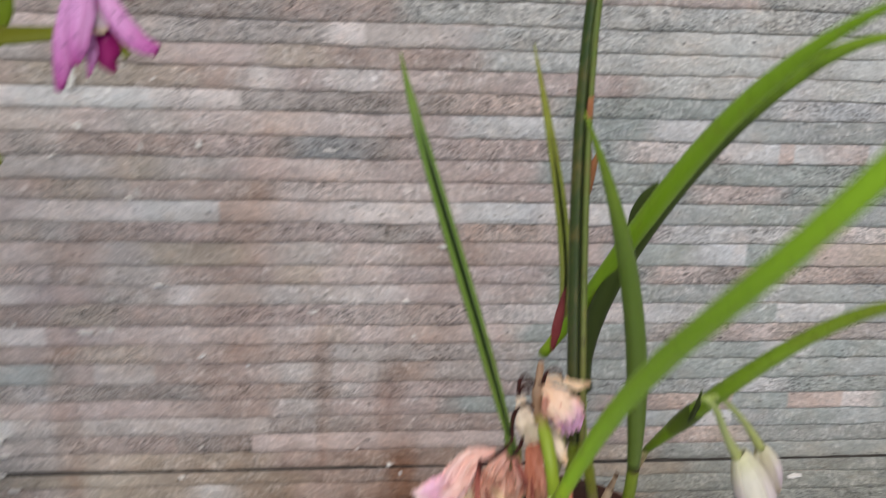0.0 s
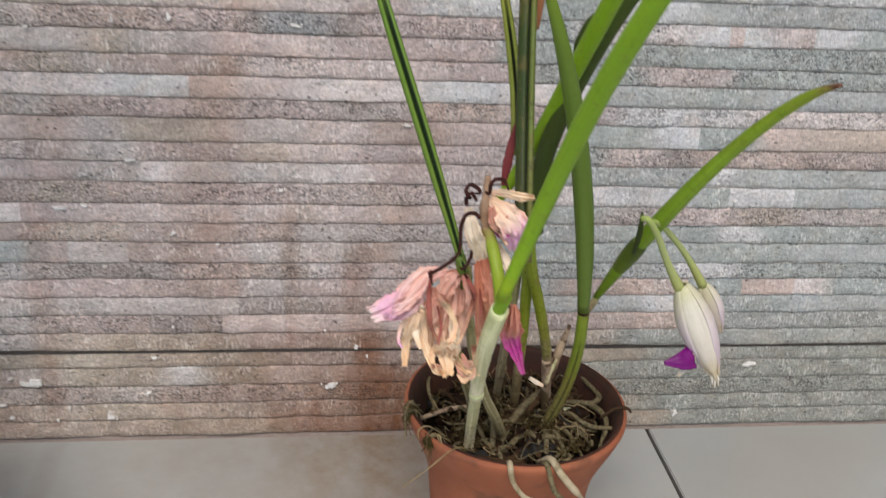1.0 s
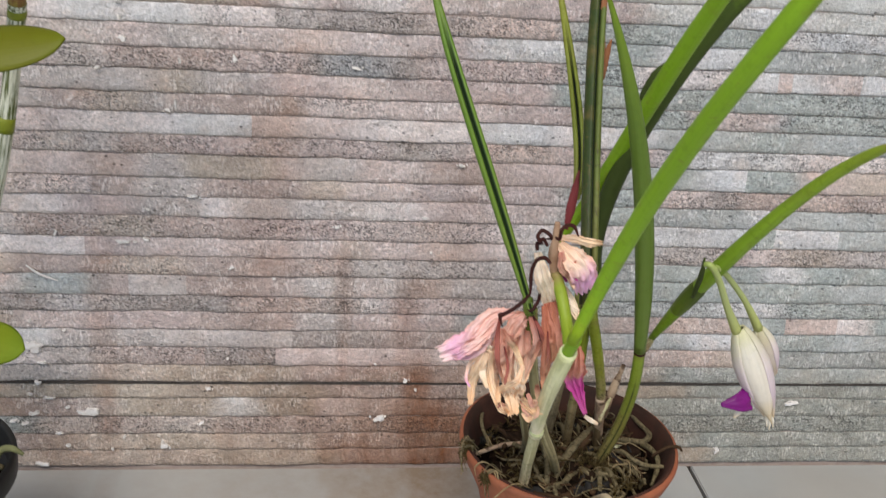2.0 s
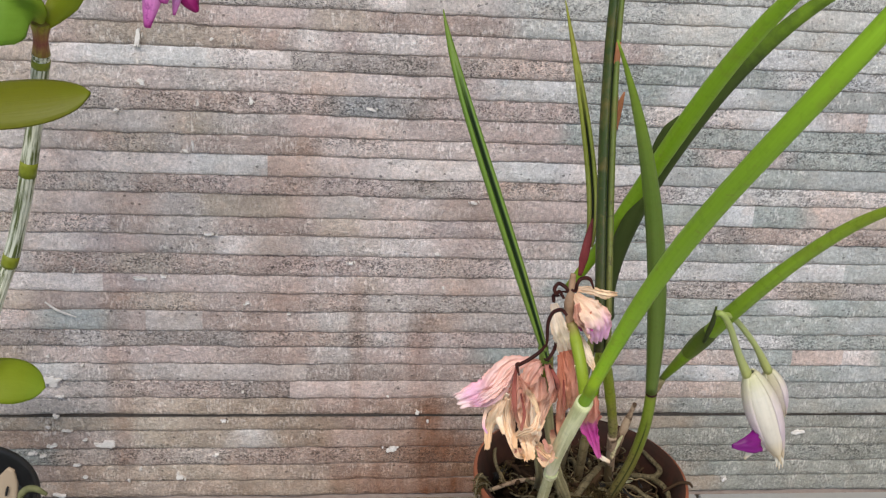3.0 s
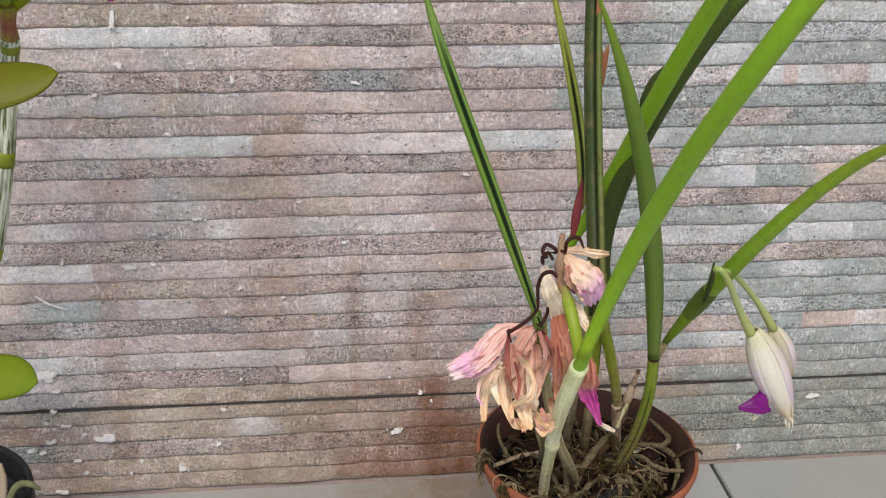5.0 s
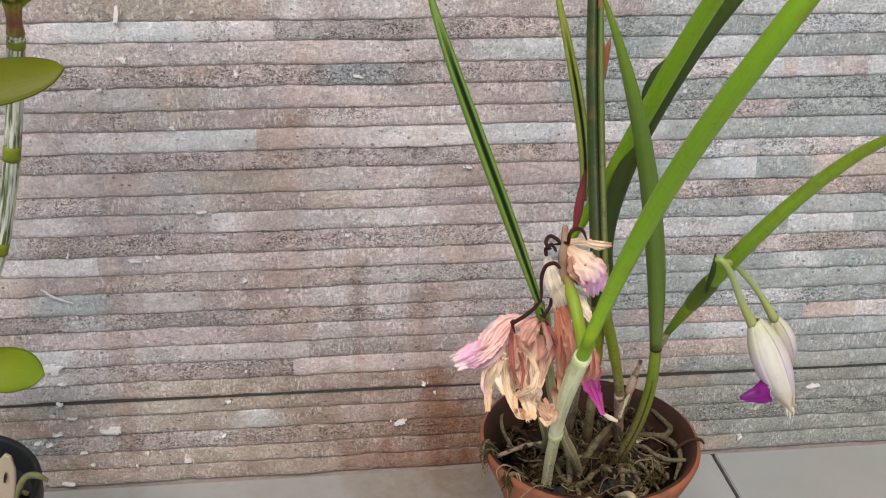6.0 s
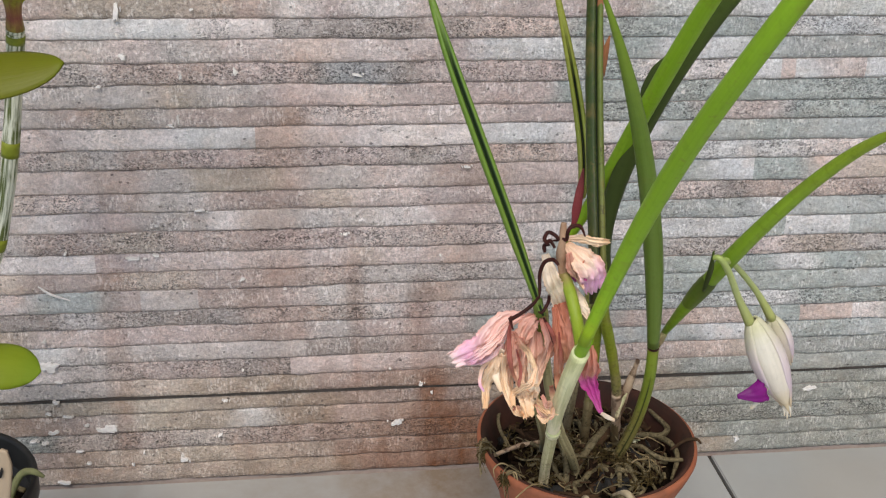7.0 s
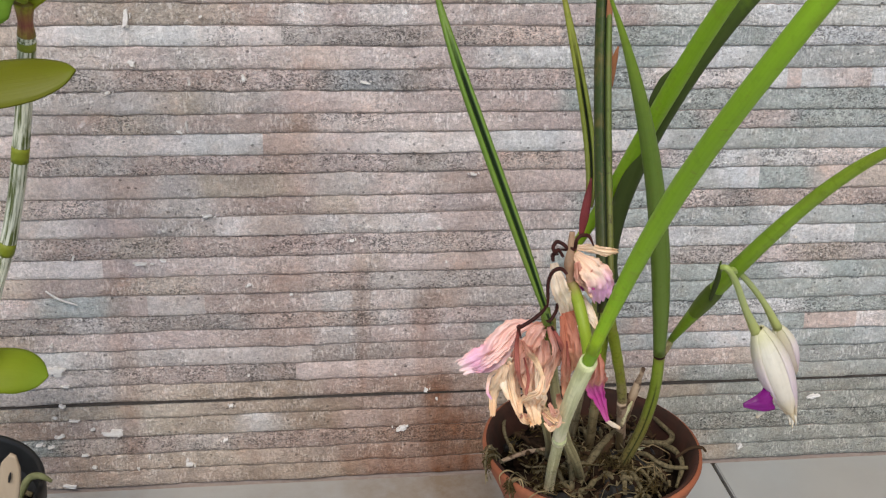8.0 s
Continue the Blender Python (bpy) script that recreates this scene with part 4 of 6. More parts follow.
def fleck(x, z, w, h, seed):
    """A thin ragged splash of white paint on the wall, with a few drops round it."""
    bm = bmesh.new()
    rf = random.Random(int(seed * 10))
    spots = [(x, z, w, h)] + [(x + rf.uniform(-0.9, 0.9) * w, z + rf.uniform(-0.6, 0.6) * h, w * rf.uniform(0.12, 0.3), h * rf.uniform(0.15, 0.4)) for _ in range(3)]
    for k, (cx, cz, a_, b_) in enumerate(spots):
        n = 26 if k == 0 else 9
        front, back = [], []
        for i in range(n):
            a = 2 * math.pi * i / n
            q = Vector((math.cos(a), math.sin(a), seed + k))
            r = 0.95 + 0.8 * noise.noise(q * 1.1) + 0.35 * noise.noise(q * 2.7) + 0.3 * noise.noise(q * 8)
            skew = 0.5 * math.sin(seed * 3)
            px, pz = a_ * 0.5 * r * math.cos(a), b_ * 0.5 * r * (math.sin(a) + skew * math.cos(a))
            front.append(bm.verts.new((cx + 0.94 * px, -0.0042, cz + 0.94 * pz)))
            back.append(bm.verts.new((cx + px, -0.0010, cz + pz)))
        mid = bm.verts.new((cx, -0.0044, cz))
        for i in range(n):
            bm.faces.new((mid, front[i], front[(i + 1) % n]))
            bm.faces.new((front[i], back[i], back[(i + 1) % n], front[(i + 1) % n]))
    bmesh.ops.recalc_face_normals(bm, faces=bm.faces)
    part("paint_fleck", bm, FLECK, wall, "", False)


# x, z, width, height: near the floor, halfway up, and above
LOW_FLECKS = (
    (-0.272, 0.103, 0.017, 0.009), (-0.267, 0.090, 0.006, 0.002), (-0.271, 0.073, 0.004, 0.003), (-0.277, 0.064, 0.003, 0.002), (-0.265, 0.061, 0.012, 0.002), (-0.236, 0.048, 0.017, 0.007), (-0.252, 0.053, 0.003, 0.002),
    (-0.275, 0.048, 0.007, 0.003), (-0.283, 0.039, 0.005, 0.002), (-0.291, 0.041, 0.006, 0.002), (-0.260, 0.031, 0.006, 0.002), (-0.214, 0.027, 0.002, 0.002), (-0.254, 0.020, 0.004, 0.003), (-0.223, 0.017, 0.002, 0.002),
    (-0.186, 0.020, 0.006, 0.006), (-0.274, 0.004, 0.010, 0.003), (-0.138, 0.094, 0.002, 0.002), (-0.272, 0.123, 0.003, 0.003), (-0.249, 0.116, 0.002, 0.001), (-0.152, 0.069, 0.004, 0.002), (-0.158, 0.039, 0.004, 0.002))
MID_FLECKS = (
    (-0.027, 0.043, 0.010, 0.005), (-0.009, 0.076, 0.004, 0.004), (-0.001, 0.068, 0.002, 0.002), (-0.032, 0.090, 0.002, 0.001), (-0.205, 0.184, 0.012, 0.002), (-0.190, 0.186, 0.004, 0.002), (-0.188, 0.208, 0.003, 0.002),
    (-0.158, 0.218, 0.007, 0.002), (-0.249, 0.190, 0.002, 0.004), (-0.134, 0.166, 0.004, 0.002), (-0.105, 0.158, 0.002, 0.001), (-0.062, 0.198, 0.004, 0.002), (-0.002, 0.206, 0.004, 0.002), (0.004, 0.180, 0.002, 0.002),
    (0.021, 0.245, 0.005, 0.002), (-0.052, 0.309, 0.007, 0.002), (-0.129, 0.312, 0.003, 0.005))
HIGH_FLECKS = (
    (-0.198, 0.350, 0.004, 0.011), (-0.198, 0.322, 0.005, 0.006), (-0.163, 0.309, 0.002, 0.004), (-0.214, 0.303, 0.005, 0.002), (-0.167, 0.281, 0.002, 0.006), (-0.172, 0.277, 0.005, 0.002), (-0.199, 0.335, 0.002, 0.003),
    (0.258, 0.193, 0.002, 0.002), (0.166, 0.295, 0.003, 0.003), (0.167, 0.306, 0.003, 0.004), (0.296, 0.057, 0.012, 0.003), (0.242, 0.013, 0.004, 0.004), (-0.153, 0.351, 0.002, 0.002))
for group in (LOW_FLECKS, MID_FLECKS, HIGH_FLECKS):
    for i, (x, z, w, h) in enumerate(group):
        fleck(x, z, 0.8 * w, 0.85 * h, i * 1.9 + len(group))
# a dry scrap of root stuck to the wall
part("wall_scrap", tube(smooth_line([(-0.270, -0.0040, 0.166), (-0.262, -0.0048, 0.160), (-0.250, -0.0042, 0.1545)], 14), (0.0006, 0.0009, 0.0005), 8), FLECK, wall, "pale dry scrap stuck to the tiles")

# ---- terracotta pot ----
PX, PY, PH = 0.079, -0.142, 0.120
pot = thing("flower_pot", (PX, PY, 0), "weathered terracotta flower pot standing on floor tiles", "pot")
body = lathe([(0.030, 0.0), (0.0425, 0.001), (0.0440, 0.004), (0.0470, 0.045), (0.0500, 0.074), (0.0530, 0.086), (0.0580, 0.098), (0.0625, 0.108), (0.0652, 0.115),
              (0.0664, 0.1185), (0.0660, 0.1205), (0.0645, 0.1212), (0.0625, 0.1205), (0.0610, 0.118), (0.0585, 0.110), (0.054, 0.098), (0.048, 0.080), (0.03, 0.078)], 72, 0.0006)
bmesh.ops.translate(body, verts=body.verts, vec=(PX, PY, 0))
part("pot_body", body, CLAY, pot)
# thin ring over the inner wall that carries its shade as colour
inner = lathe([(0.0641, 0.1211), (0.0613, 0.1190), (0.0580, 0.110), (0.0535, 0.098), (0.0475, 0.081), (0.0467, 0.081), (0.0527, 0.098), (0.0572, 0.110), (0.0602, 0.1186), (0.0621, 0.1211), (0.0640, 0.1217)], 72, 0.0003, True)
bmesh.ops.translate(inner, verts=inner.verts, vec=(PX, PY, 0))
part("pot_lining", inner, CLAY_SHADED, pot, "soil-stained inside of the pot with its shade painted in")

SOIL = 0.1065
bm = bmesh.new()
grid = []
for i in range(15):
    r = 0.0575 * i / 14
    grid.append([bm.verts.new((PX + r * math.cos(a), PY + r * math.sin(a),
                               SOIL - 0.004 * (i / 14) ** 3 + 0.006 * noise.noise(Vector((r * math.cos(a) * 55, r * math.sin(a) * 55, 3))) + 0.003 * noise.noise(Vector((r * math.cos(a) * 150, r * math.sin(a) * 150, 8)))))
                 for a in (2 * math.pi * j / 40 for j in range(40))])
for a, b in zip(grid, grid[1:]):
    for j in range(40):
        bm.faces.new((a[j], b[j], b[(j + 1) % 40], a[(j + 1) % 40]))
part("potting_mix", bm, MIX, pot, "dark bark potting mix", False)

rb = random.Random(5)
bm = bmesh.new()
for i in range(150):
    a, r = rb.uniform(0, 6.283), 0.046 * math.sqrt(rb.random())
    m = Matrix.Translation((PX + r * math.cos(a), PY + r * math.sin(a), SOIL + rb.uniform(-0.002, 0.004))) @ Euler((rb.uniform(-0.7, 0.7), rb.uniform(-0.7, 0.7), rb.uniform(0, 6.3))).to_matrix().to_4x4()
    s = rb.uniform(0.5, 1.3)
    box(-0.005 * s, 0.005 * s, -0.003 * s, 0.003 * s, -0.0015 * s, 0.0015 * s, bm)
    bmesh.ops.transform(bm, matrix=m, verts=bm.verts[-8:])
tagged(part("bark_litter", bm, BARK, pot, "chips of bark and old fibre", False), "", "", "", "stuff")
bm = bmesh.new()
for i in range(70):
    a, r = rb.uniform(0, 6.283), 0.048 * math.sqrt(rb.random())
    m = Matrix.Translation((PX + r * math.cos(a), PY + r * math.sin(a), SOIL + rb.uniform(0.003, 0.008))) @ Euler((rb.uniform(-0.6, 0.6), rb.uniform(-0.6, 0.6), rb.uniform(0, 6.3))).to_matrix().to_4x4()
    s = rb.uniform(0.5, 1.2)
    box(-0.0030 * s, 0.0030 * s, -0.0006 * s, 0.0006 * s, -0.0004 * s, 0.0004 * s, bm)
    bmesh.ops.transform(bm, matrix=m, verts=bm.verts[-8:])
tagged(part("bark_litter", bm, ROOT_DRY, pot, "paler splinters of bark and dry root", False), "", "", "", "stuff")
bm = bmesh.new()
for i in range(1000):
    a, r = rb.uniform(0, 6.283), 0.05 * math.sqrt(rb.random())
    if noise.noise(Vector((r * math.cos(a) * 40, r * math.sin(a) * 40, 1))) < 0.02:
        continue
    p = Vector((PX + r * math.cos(a), PY + r * math.sin(a), SOIL + rb.uniform(0.0, 0.007)))
    d = Vector((rb.uniform(-1, 1), rb.uniform(-1, 1), rb.uniform(-0.3, 1))).normalized() * rb.uniform(0.003, 0.007)
    e = d.cross(Vector((0.3, 0.2, 1))).normalized() * 0.0005
    v = [bm.verts.new(q) for q in (p - e, p + e, p + d * 0.6 + e * 0.8 + Vector((0, 0, 0.001)), p + d)]
    bm.faces.new(v)
tagged(part("moss", bm, MOSS, pot, "tufts of yellowish moss", False), "", "", "", "stuff")

# ---- orchid with terete leaves ----
orchid = thing("orchid_plant", (PX, PY, SOIL), "orchid with cylindrical green leaves, wilted flowers and buds", "plant")


def leaf(name, ends, radii, mat, start=0.0, stop=1.0, seg=18, **kw):
    a, b, c, d = (Vector(p) for p in ends)
    line = [(1 - s) ** 3 * a + 3 * s * (1 - s) ** 2 * b + 3 * s * s * (1 - s) * c + s ** 3 * d for s in (start + (stop - start) * i / 39 for i in range(40))]
    return part(name, tube(line, radii, seg, **kw), mat, orchid)


def rod(name, points, radii, mat, label="", n=22, seg=12, parent=None, **kw):
    return part(name, tube(smooth_line(points, n), radii, seg, **kw), mat, parent or orchid, label)


# E: the thick leaf that comes forward
leaf("leaf", ((0.0366, -0.2704, 0.2574), (0.0558, -0.2873, 0.3377), (0.0382, -0.3651, 0.3817), (0.0625, -0.3908, 0.4408)), (0.0027, 0.0036, 0.0038, 0.0036, 0.0034, 0.0033), LEAF, 0.0, 1.12)
# D and its dark fellow behind
leaf("leaf", ((0.065, -0.1503, 0.269), (0.0873, -0.1849, 0.3411), (0.0838, -0.2496, 0.4229), (0.1012, -0.3127, 0.4620)), (0.0027, 0.0036, 0.0041, 0.0043, 0.0040, 0.0034, 0.0022, 0.0006), LEAF, -0.10, 1.08)
leaf("leaf", ((0.0732, -0.1609, 0.2576), (0.0707, -0.1739, 0.3188), (0.113, -0.2135, 0.4225), (0.1380, -0.2485, 0.4390)), (0.0046, 0.0047, 0.0048, 0.0046, 0.0040, 0.0032, 0.0018, 0.0004), LEAF_HALF_SHADED, -0.12, 1.18)
# C: the upright broad one
leaf("leaf", ((0.1041, -0.1705, 0.1970), (0.0938, -0.1872, 0.2782), (0.0689, -0.2187, 0.3518), (0.0376, -0.2404, 0.4075)), (0.0032, 0.0046, 0.0050, 0.0047, 0.0042, 0.0032, 0.0018, 0.0004), LEAF_DEEP)
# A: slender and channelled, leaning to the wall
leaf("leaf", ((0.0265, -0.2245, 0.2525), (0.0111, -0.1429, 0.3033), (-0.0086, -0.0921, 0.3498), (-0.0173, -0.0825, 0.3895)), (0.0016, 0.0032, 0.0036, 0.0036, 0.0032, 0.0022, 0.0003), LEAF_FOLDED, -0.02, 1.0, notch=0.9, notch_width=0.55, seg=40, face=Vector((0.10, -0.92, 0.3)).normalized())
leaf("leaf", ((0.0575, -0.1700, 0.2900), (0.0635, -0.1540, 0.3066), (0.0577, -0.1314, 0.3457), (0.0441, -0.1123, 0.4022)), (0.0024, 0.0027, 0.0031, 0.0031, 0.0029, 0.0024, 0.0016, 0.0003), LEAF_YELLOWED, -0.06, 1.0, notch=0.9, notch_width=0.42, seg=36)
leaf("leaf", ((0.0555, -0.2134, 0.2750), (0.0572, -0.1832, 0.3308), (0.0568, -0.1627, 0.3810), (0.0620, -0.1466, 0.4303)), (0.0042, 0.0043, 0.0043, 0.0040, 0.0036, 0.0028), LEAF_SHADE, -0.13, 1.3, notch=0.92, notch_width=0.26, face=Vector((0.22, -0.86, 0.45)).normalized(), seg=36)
# G: arching leaf with the buds
leaf("leaf", ((0.1143, -0.1575, 0.1976), (0.1182, -0.2194, 0.2750), (0.1444, -0.2583, 0.3443), (0.1475, -0.3003, 0.3605)), (0.0018, 0.0038, 0.0042, 0.0037, 0.0032, 0.0028, 0.0022, 0.0008), LEAF_TIPPED)
leaf("leaf_sheath", ((0.1143, -0.1575, 0.1976), (0.1182, -0.2194, 0.2750), (0.1444, -0.2583, 0.3443), (0.1475, -0.3003, 0.3605)), (0.0038, 0.0044, 0.0047, 0.0046, 0.0036), LEAF_SHEATH, 0.135, 0.25)
rod("leaf_base", [(0.1050, -0.169, 0.1955), (0.1100, -0.164, 0.1960), (0.1150, -0.1575, 0.1985)], (0.0024, 0.0020, 0.0018), STEM_OLD, "", 8)

rod("leaf_base", [(0.0258, -0.2225, 0.2545), (0.0275, -0.2225, 0.2455), (0.0300, -0.2180, 0.2320)], (0.0026, 0.0024, 0.0017), LEAF_DEEP, "", 10)

# stems
rod("stem", [(0.094, -0.149, SOIL - 0.006), (0.103, -0.155, 0.132), (0.106, -0.161, 0.157), (0.106, -0.166, 0.177), (0.1045, -0.170, 0.198)], (0.0034, 0.0034, 0.0034, 0.0033, 0.0032), STEM_GROOVED, notch=0.30, notch_width=0.30)
rod("stem_joint", [(0.1046, -0.1698, 0.1956), (0.1045, -0.1701, 0.1966)], (0.0034, 0.0034), CURL, "dark ring of a stem joint", 3)
rod("stem", [(0.101, -0.130, SOIL - 0.006), (0.094, -0.148, 0.148), (0.088, -0.158, 0.173), (0.079, -0.170, 0.202), (0.069, -0.185, 0.231), (0.062, -0.200, 0.262)], (0.0027, 0.0028, 0.0029, 0.0031, 0.0031, 0.0028), STEM, wobble=0.10)
rod("stem_sheath", [(0.1005, -0.132, 0.110), (0.0965, -0.142, 0.132), (0.0925, -0.1510, 0.155)], (0.0030, 0.0030, 0.0031), OLD_BARK, "dry sheath round a stem", wobble=0.1)
rod("stem", [(0.081, -0.130, SOIL - 0.006), (0.078, -0.145, 0.147), (0.076, -0.155, 0.176), (0.073, -0.165, 0.204), (0.066, -0.190, 0.250)], (0.0028, 0.0028, 0.0029, 0.0030, 0.0030), STEM, wobble=0.12)
rod("stem", [(0.072, -0.118, SOIL - 0.006), (0.070, -0.135, 0.140), (0.068, -0.155, 0.190), (0.063, -0.185, 0.250)], (0.0027, 0.0027, 0.0028, 0.0028), STEM_OLD, wobble=0.12)
rod("stem", [(0.0715, -0.154, SOIL - 0.004), (0.070, -0.158, 0.106), (0.0600, -0.180, 0.134), (0.0480, -0.200, 0.163), (0.0390, -0.208, 0.192), (0.0330, -0.216, 0.222), (0.029, -0.223, 0.249)], (0.0026, 0.0027, 0.0026, 0.0026, 0.0025, 0.0024, 0.0024), STEM_PALE, wobble=0.15)
rod("stem", [(0.054, -0.132, SOIL - 0.004), (0.0535, -0.137, 0.106), (0.0460, -0.168, 0.140), (0.0345, -0.200, 0.177), (0.0310, -0.210, 0.195)], (0.0021, 0.0021, 0.0019, 0.0018, 0.0016), STEM_OLD, "withered brown stem", wobble=0.2)
# stem of the forward leaf in its papery sheath
rod("stem", [(0.0475, -0.170, SOIL - 0.006), (0.0463, -0.178, 0.125), (0.0430, -0.200, 0.160), (0.0420, -0.206, 0.172)], (0.0034, 0.0030, 0.0032, 0.0033), SHEATH_LOW, wobble=0.05)
rod("stem_sheath", [(0.0422, -0.205, 0.168), (0.0397, -0.222, 0.192), (0.0375, -0.245, 0.222), (0.0380, -0.262, 0.248)], (0.0036, 0.0038, 0.0040, 0.0041), SHEATH, "papery whitish sheath round the thick leaf's stem", wobble=0.04)
rod("stem_sheath", [(0.0424, -0.2045, 0.166), (0.0420, -0.2075, 0.1705)], (0.0039, 0.0038), SHEATH, "frayed collar of the papery sheath", 4)
rod("leaf_base", [(0.0378, -0.2605, 0.246), (0.0385, -0.2685, 0.258)], (0.0030, 0.0029), LEAF, "", 6)
# flower stalk
rod("flower_stalk", [(0.0385, -0.262, 0.247), (0.0400, -0.246, 0.253), (0.0385, -0.236, 0.263), (0.0352, -0.232, 0.273)], (0.0026, 0.0028, 0.0029, 0.0027), STEM_FRESH)
rod("withered_stub", [(0.0352, -0.232, 0.271), (0.0340, -0.231, 0.280), (0.0342, -0.230, 0.288), (0.0345, -0.229, 0.2965)], (0.0022, 0.0023, 0.0018, 0.0014), STUB, "brown withered flower stub", 26, 12, wobble=0.45)
# dry sheaths among the leaves
part("dry_sheath", blade([(0.0632, -0.1685, 0.347), (0.0618, -0.1675, 0.362), (0.0607, -0.1665, 0.374), (0.0602, -0.166, 0.392)], (0.0010, 0.0018, 0.0018, 0.0012), curl=0.4, crumple=0.2), DRY_RED, orchid, "dry reddish-brown leaf sheath")
part("dry_sheath", blade([(0.0632, -0.168, 0.348), (0.0638, -0.1675, 0.355), (0.0647, -0.167, 0.361), (0.0662, -0.1665, 0.3675)], (0.0016, 0.0019, 0.0016, 0.0004), curl=0.5), DRY_RED, orchid, "dry reddish-brown leaf sheath")
# thin dark sheet drawn where a shadow crosses the leaf
part("leaf_fold", blade([(0.0795, -0.186, 0.334), (0.0805, -0.189, 0.346), (0.0828, -0.192, 0.356), (0.0855, -0.195, 0.364)], (0.0016, 0.0034, 0.0030, 0.0004), curl=0.4), LEAF_SHADED, orchid, "dark sheet standing in for a shadow on the leaf")
part("dry_sheath", blade([(0.0570, -0.203, 0.286), (0.0570, -0.194, 0.299), (0.0560, -0.188, 0.314)], (0.0018, 0.0020, 0.0012), curl=0.4), DRY_RED, orchid, "dry reddish-brown leaf sheath")
part("dry_sheath", blade([(0.0522, -0.178, 0.272), (0.0540, -0.177, 0.287), (0.0560, -0.175, 0.303)], (0.0010, 0.0024, 0.0020, 0.0004), curl=0.4), MAROON, orchid, "maroon leaf sheath")
rod("old_stem_stub", [(0.0970, -0.1455, 0.138), (0.0990, -0.1458, 0.149), (0.1015, -0.146, 0.160), (0.1050, -0.146, 0.174)], (0.0022, 0.0025, 0.0023, 0.0013), OLD_BARK, "mottled brown and white stub of an old stem", wobble=0.3)
part("dry_sheath", blade([(0.0945, -0.149, 0.136), (0.0960, -0.150, 0.146), (0.0990, -0.150, 0.154)], (0.0010, 0.0016, 0.0004), curl=0.5, crumple=0.6, seed=3), SHEATH_LOW, orchid, "pale torn stem sheath")
part("bud_sheath", blade([(0.1172, -0.1985, 0.2440), (0.1155, -0.2060, 0.2540), (0.1132, -0.2140, 0.2640), (0.1095, -0.2225, 0.2770)], (0.0008, 0.0014, 0.0014, 0.0004), curl=0.6), LEAF_SHADED, orchid, "dark torn lip of the leaf sheath at the foot of the buds")

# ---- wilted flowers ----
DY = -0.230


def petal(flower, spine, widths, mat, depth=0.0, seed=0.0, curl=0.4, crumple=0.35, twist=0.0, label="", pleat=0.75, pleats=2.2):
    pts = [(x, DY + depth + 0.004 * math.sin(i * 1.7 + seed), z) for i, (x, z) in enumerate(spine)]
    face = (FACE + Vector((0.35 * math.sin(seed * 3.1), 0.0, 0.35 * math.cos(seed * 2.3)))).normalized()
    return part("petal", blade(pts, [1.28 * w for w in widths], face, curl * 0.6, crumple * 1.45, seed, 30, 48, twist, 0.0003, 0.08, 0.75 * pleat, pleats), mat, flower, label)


def wilted(label):
    ob = new("wilted_flower")
    ob.parent = orchid
    ob.matrix_parent_inverse = orchid.matrix_world.inverted()
    return tagged(ob, label)


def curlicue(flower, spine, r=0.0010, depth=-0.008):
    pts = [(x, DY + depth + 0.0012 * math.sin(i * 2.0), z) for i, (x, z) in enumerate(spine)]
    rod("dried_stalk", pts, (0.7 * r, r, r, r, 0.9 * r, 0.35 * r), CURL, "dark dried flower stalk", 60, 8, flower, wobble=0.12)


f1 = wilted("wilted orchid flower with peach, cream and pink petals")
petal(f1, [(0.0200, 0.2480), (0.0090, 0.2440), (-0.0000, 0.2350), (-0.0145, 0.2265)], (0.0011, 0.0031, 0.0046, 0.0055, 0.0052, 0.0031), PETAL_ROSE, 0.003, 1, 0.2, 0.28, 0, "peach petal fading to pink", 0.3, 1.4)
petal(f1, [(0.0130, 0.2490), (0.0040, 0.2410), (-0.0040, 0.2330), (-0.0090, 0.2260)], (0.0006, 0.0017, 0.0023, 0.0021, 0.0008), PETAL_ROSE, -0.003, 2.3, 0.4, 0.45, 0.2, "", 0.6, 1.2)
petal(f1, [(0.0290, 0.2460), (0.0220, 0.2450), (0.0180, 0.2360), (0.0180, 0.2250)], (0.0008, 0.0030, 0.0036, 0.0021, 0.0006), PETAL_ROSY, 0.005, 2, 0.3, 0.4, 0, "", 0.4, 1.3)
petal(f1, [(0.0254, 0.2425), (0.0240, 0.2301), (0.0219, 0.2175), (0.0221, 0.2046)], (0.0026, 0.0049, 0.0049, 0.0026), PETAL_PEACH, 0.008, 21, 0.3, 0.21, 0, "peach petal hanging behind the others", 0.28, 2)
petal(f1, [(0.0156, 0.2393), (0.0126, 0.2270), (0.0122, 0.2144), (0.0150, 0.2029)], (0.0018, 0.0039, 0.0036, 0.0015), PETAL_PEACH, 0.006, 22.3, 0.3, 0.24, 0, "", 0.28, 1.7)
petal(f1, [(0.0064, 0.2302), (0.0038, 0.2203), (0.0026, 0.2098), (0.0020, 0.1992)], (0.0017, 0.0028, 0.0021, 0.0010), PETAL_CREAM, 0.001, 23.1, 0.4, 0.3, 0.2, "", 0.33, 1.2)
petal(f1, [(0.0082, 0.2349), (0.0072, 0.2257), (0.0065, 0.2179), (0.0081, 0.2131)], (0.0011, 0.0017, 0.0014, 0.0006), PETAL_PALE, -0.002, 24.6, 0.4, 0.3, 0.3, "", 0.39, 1)
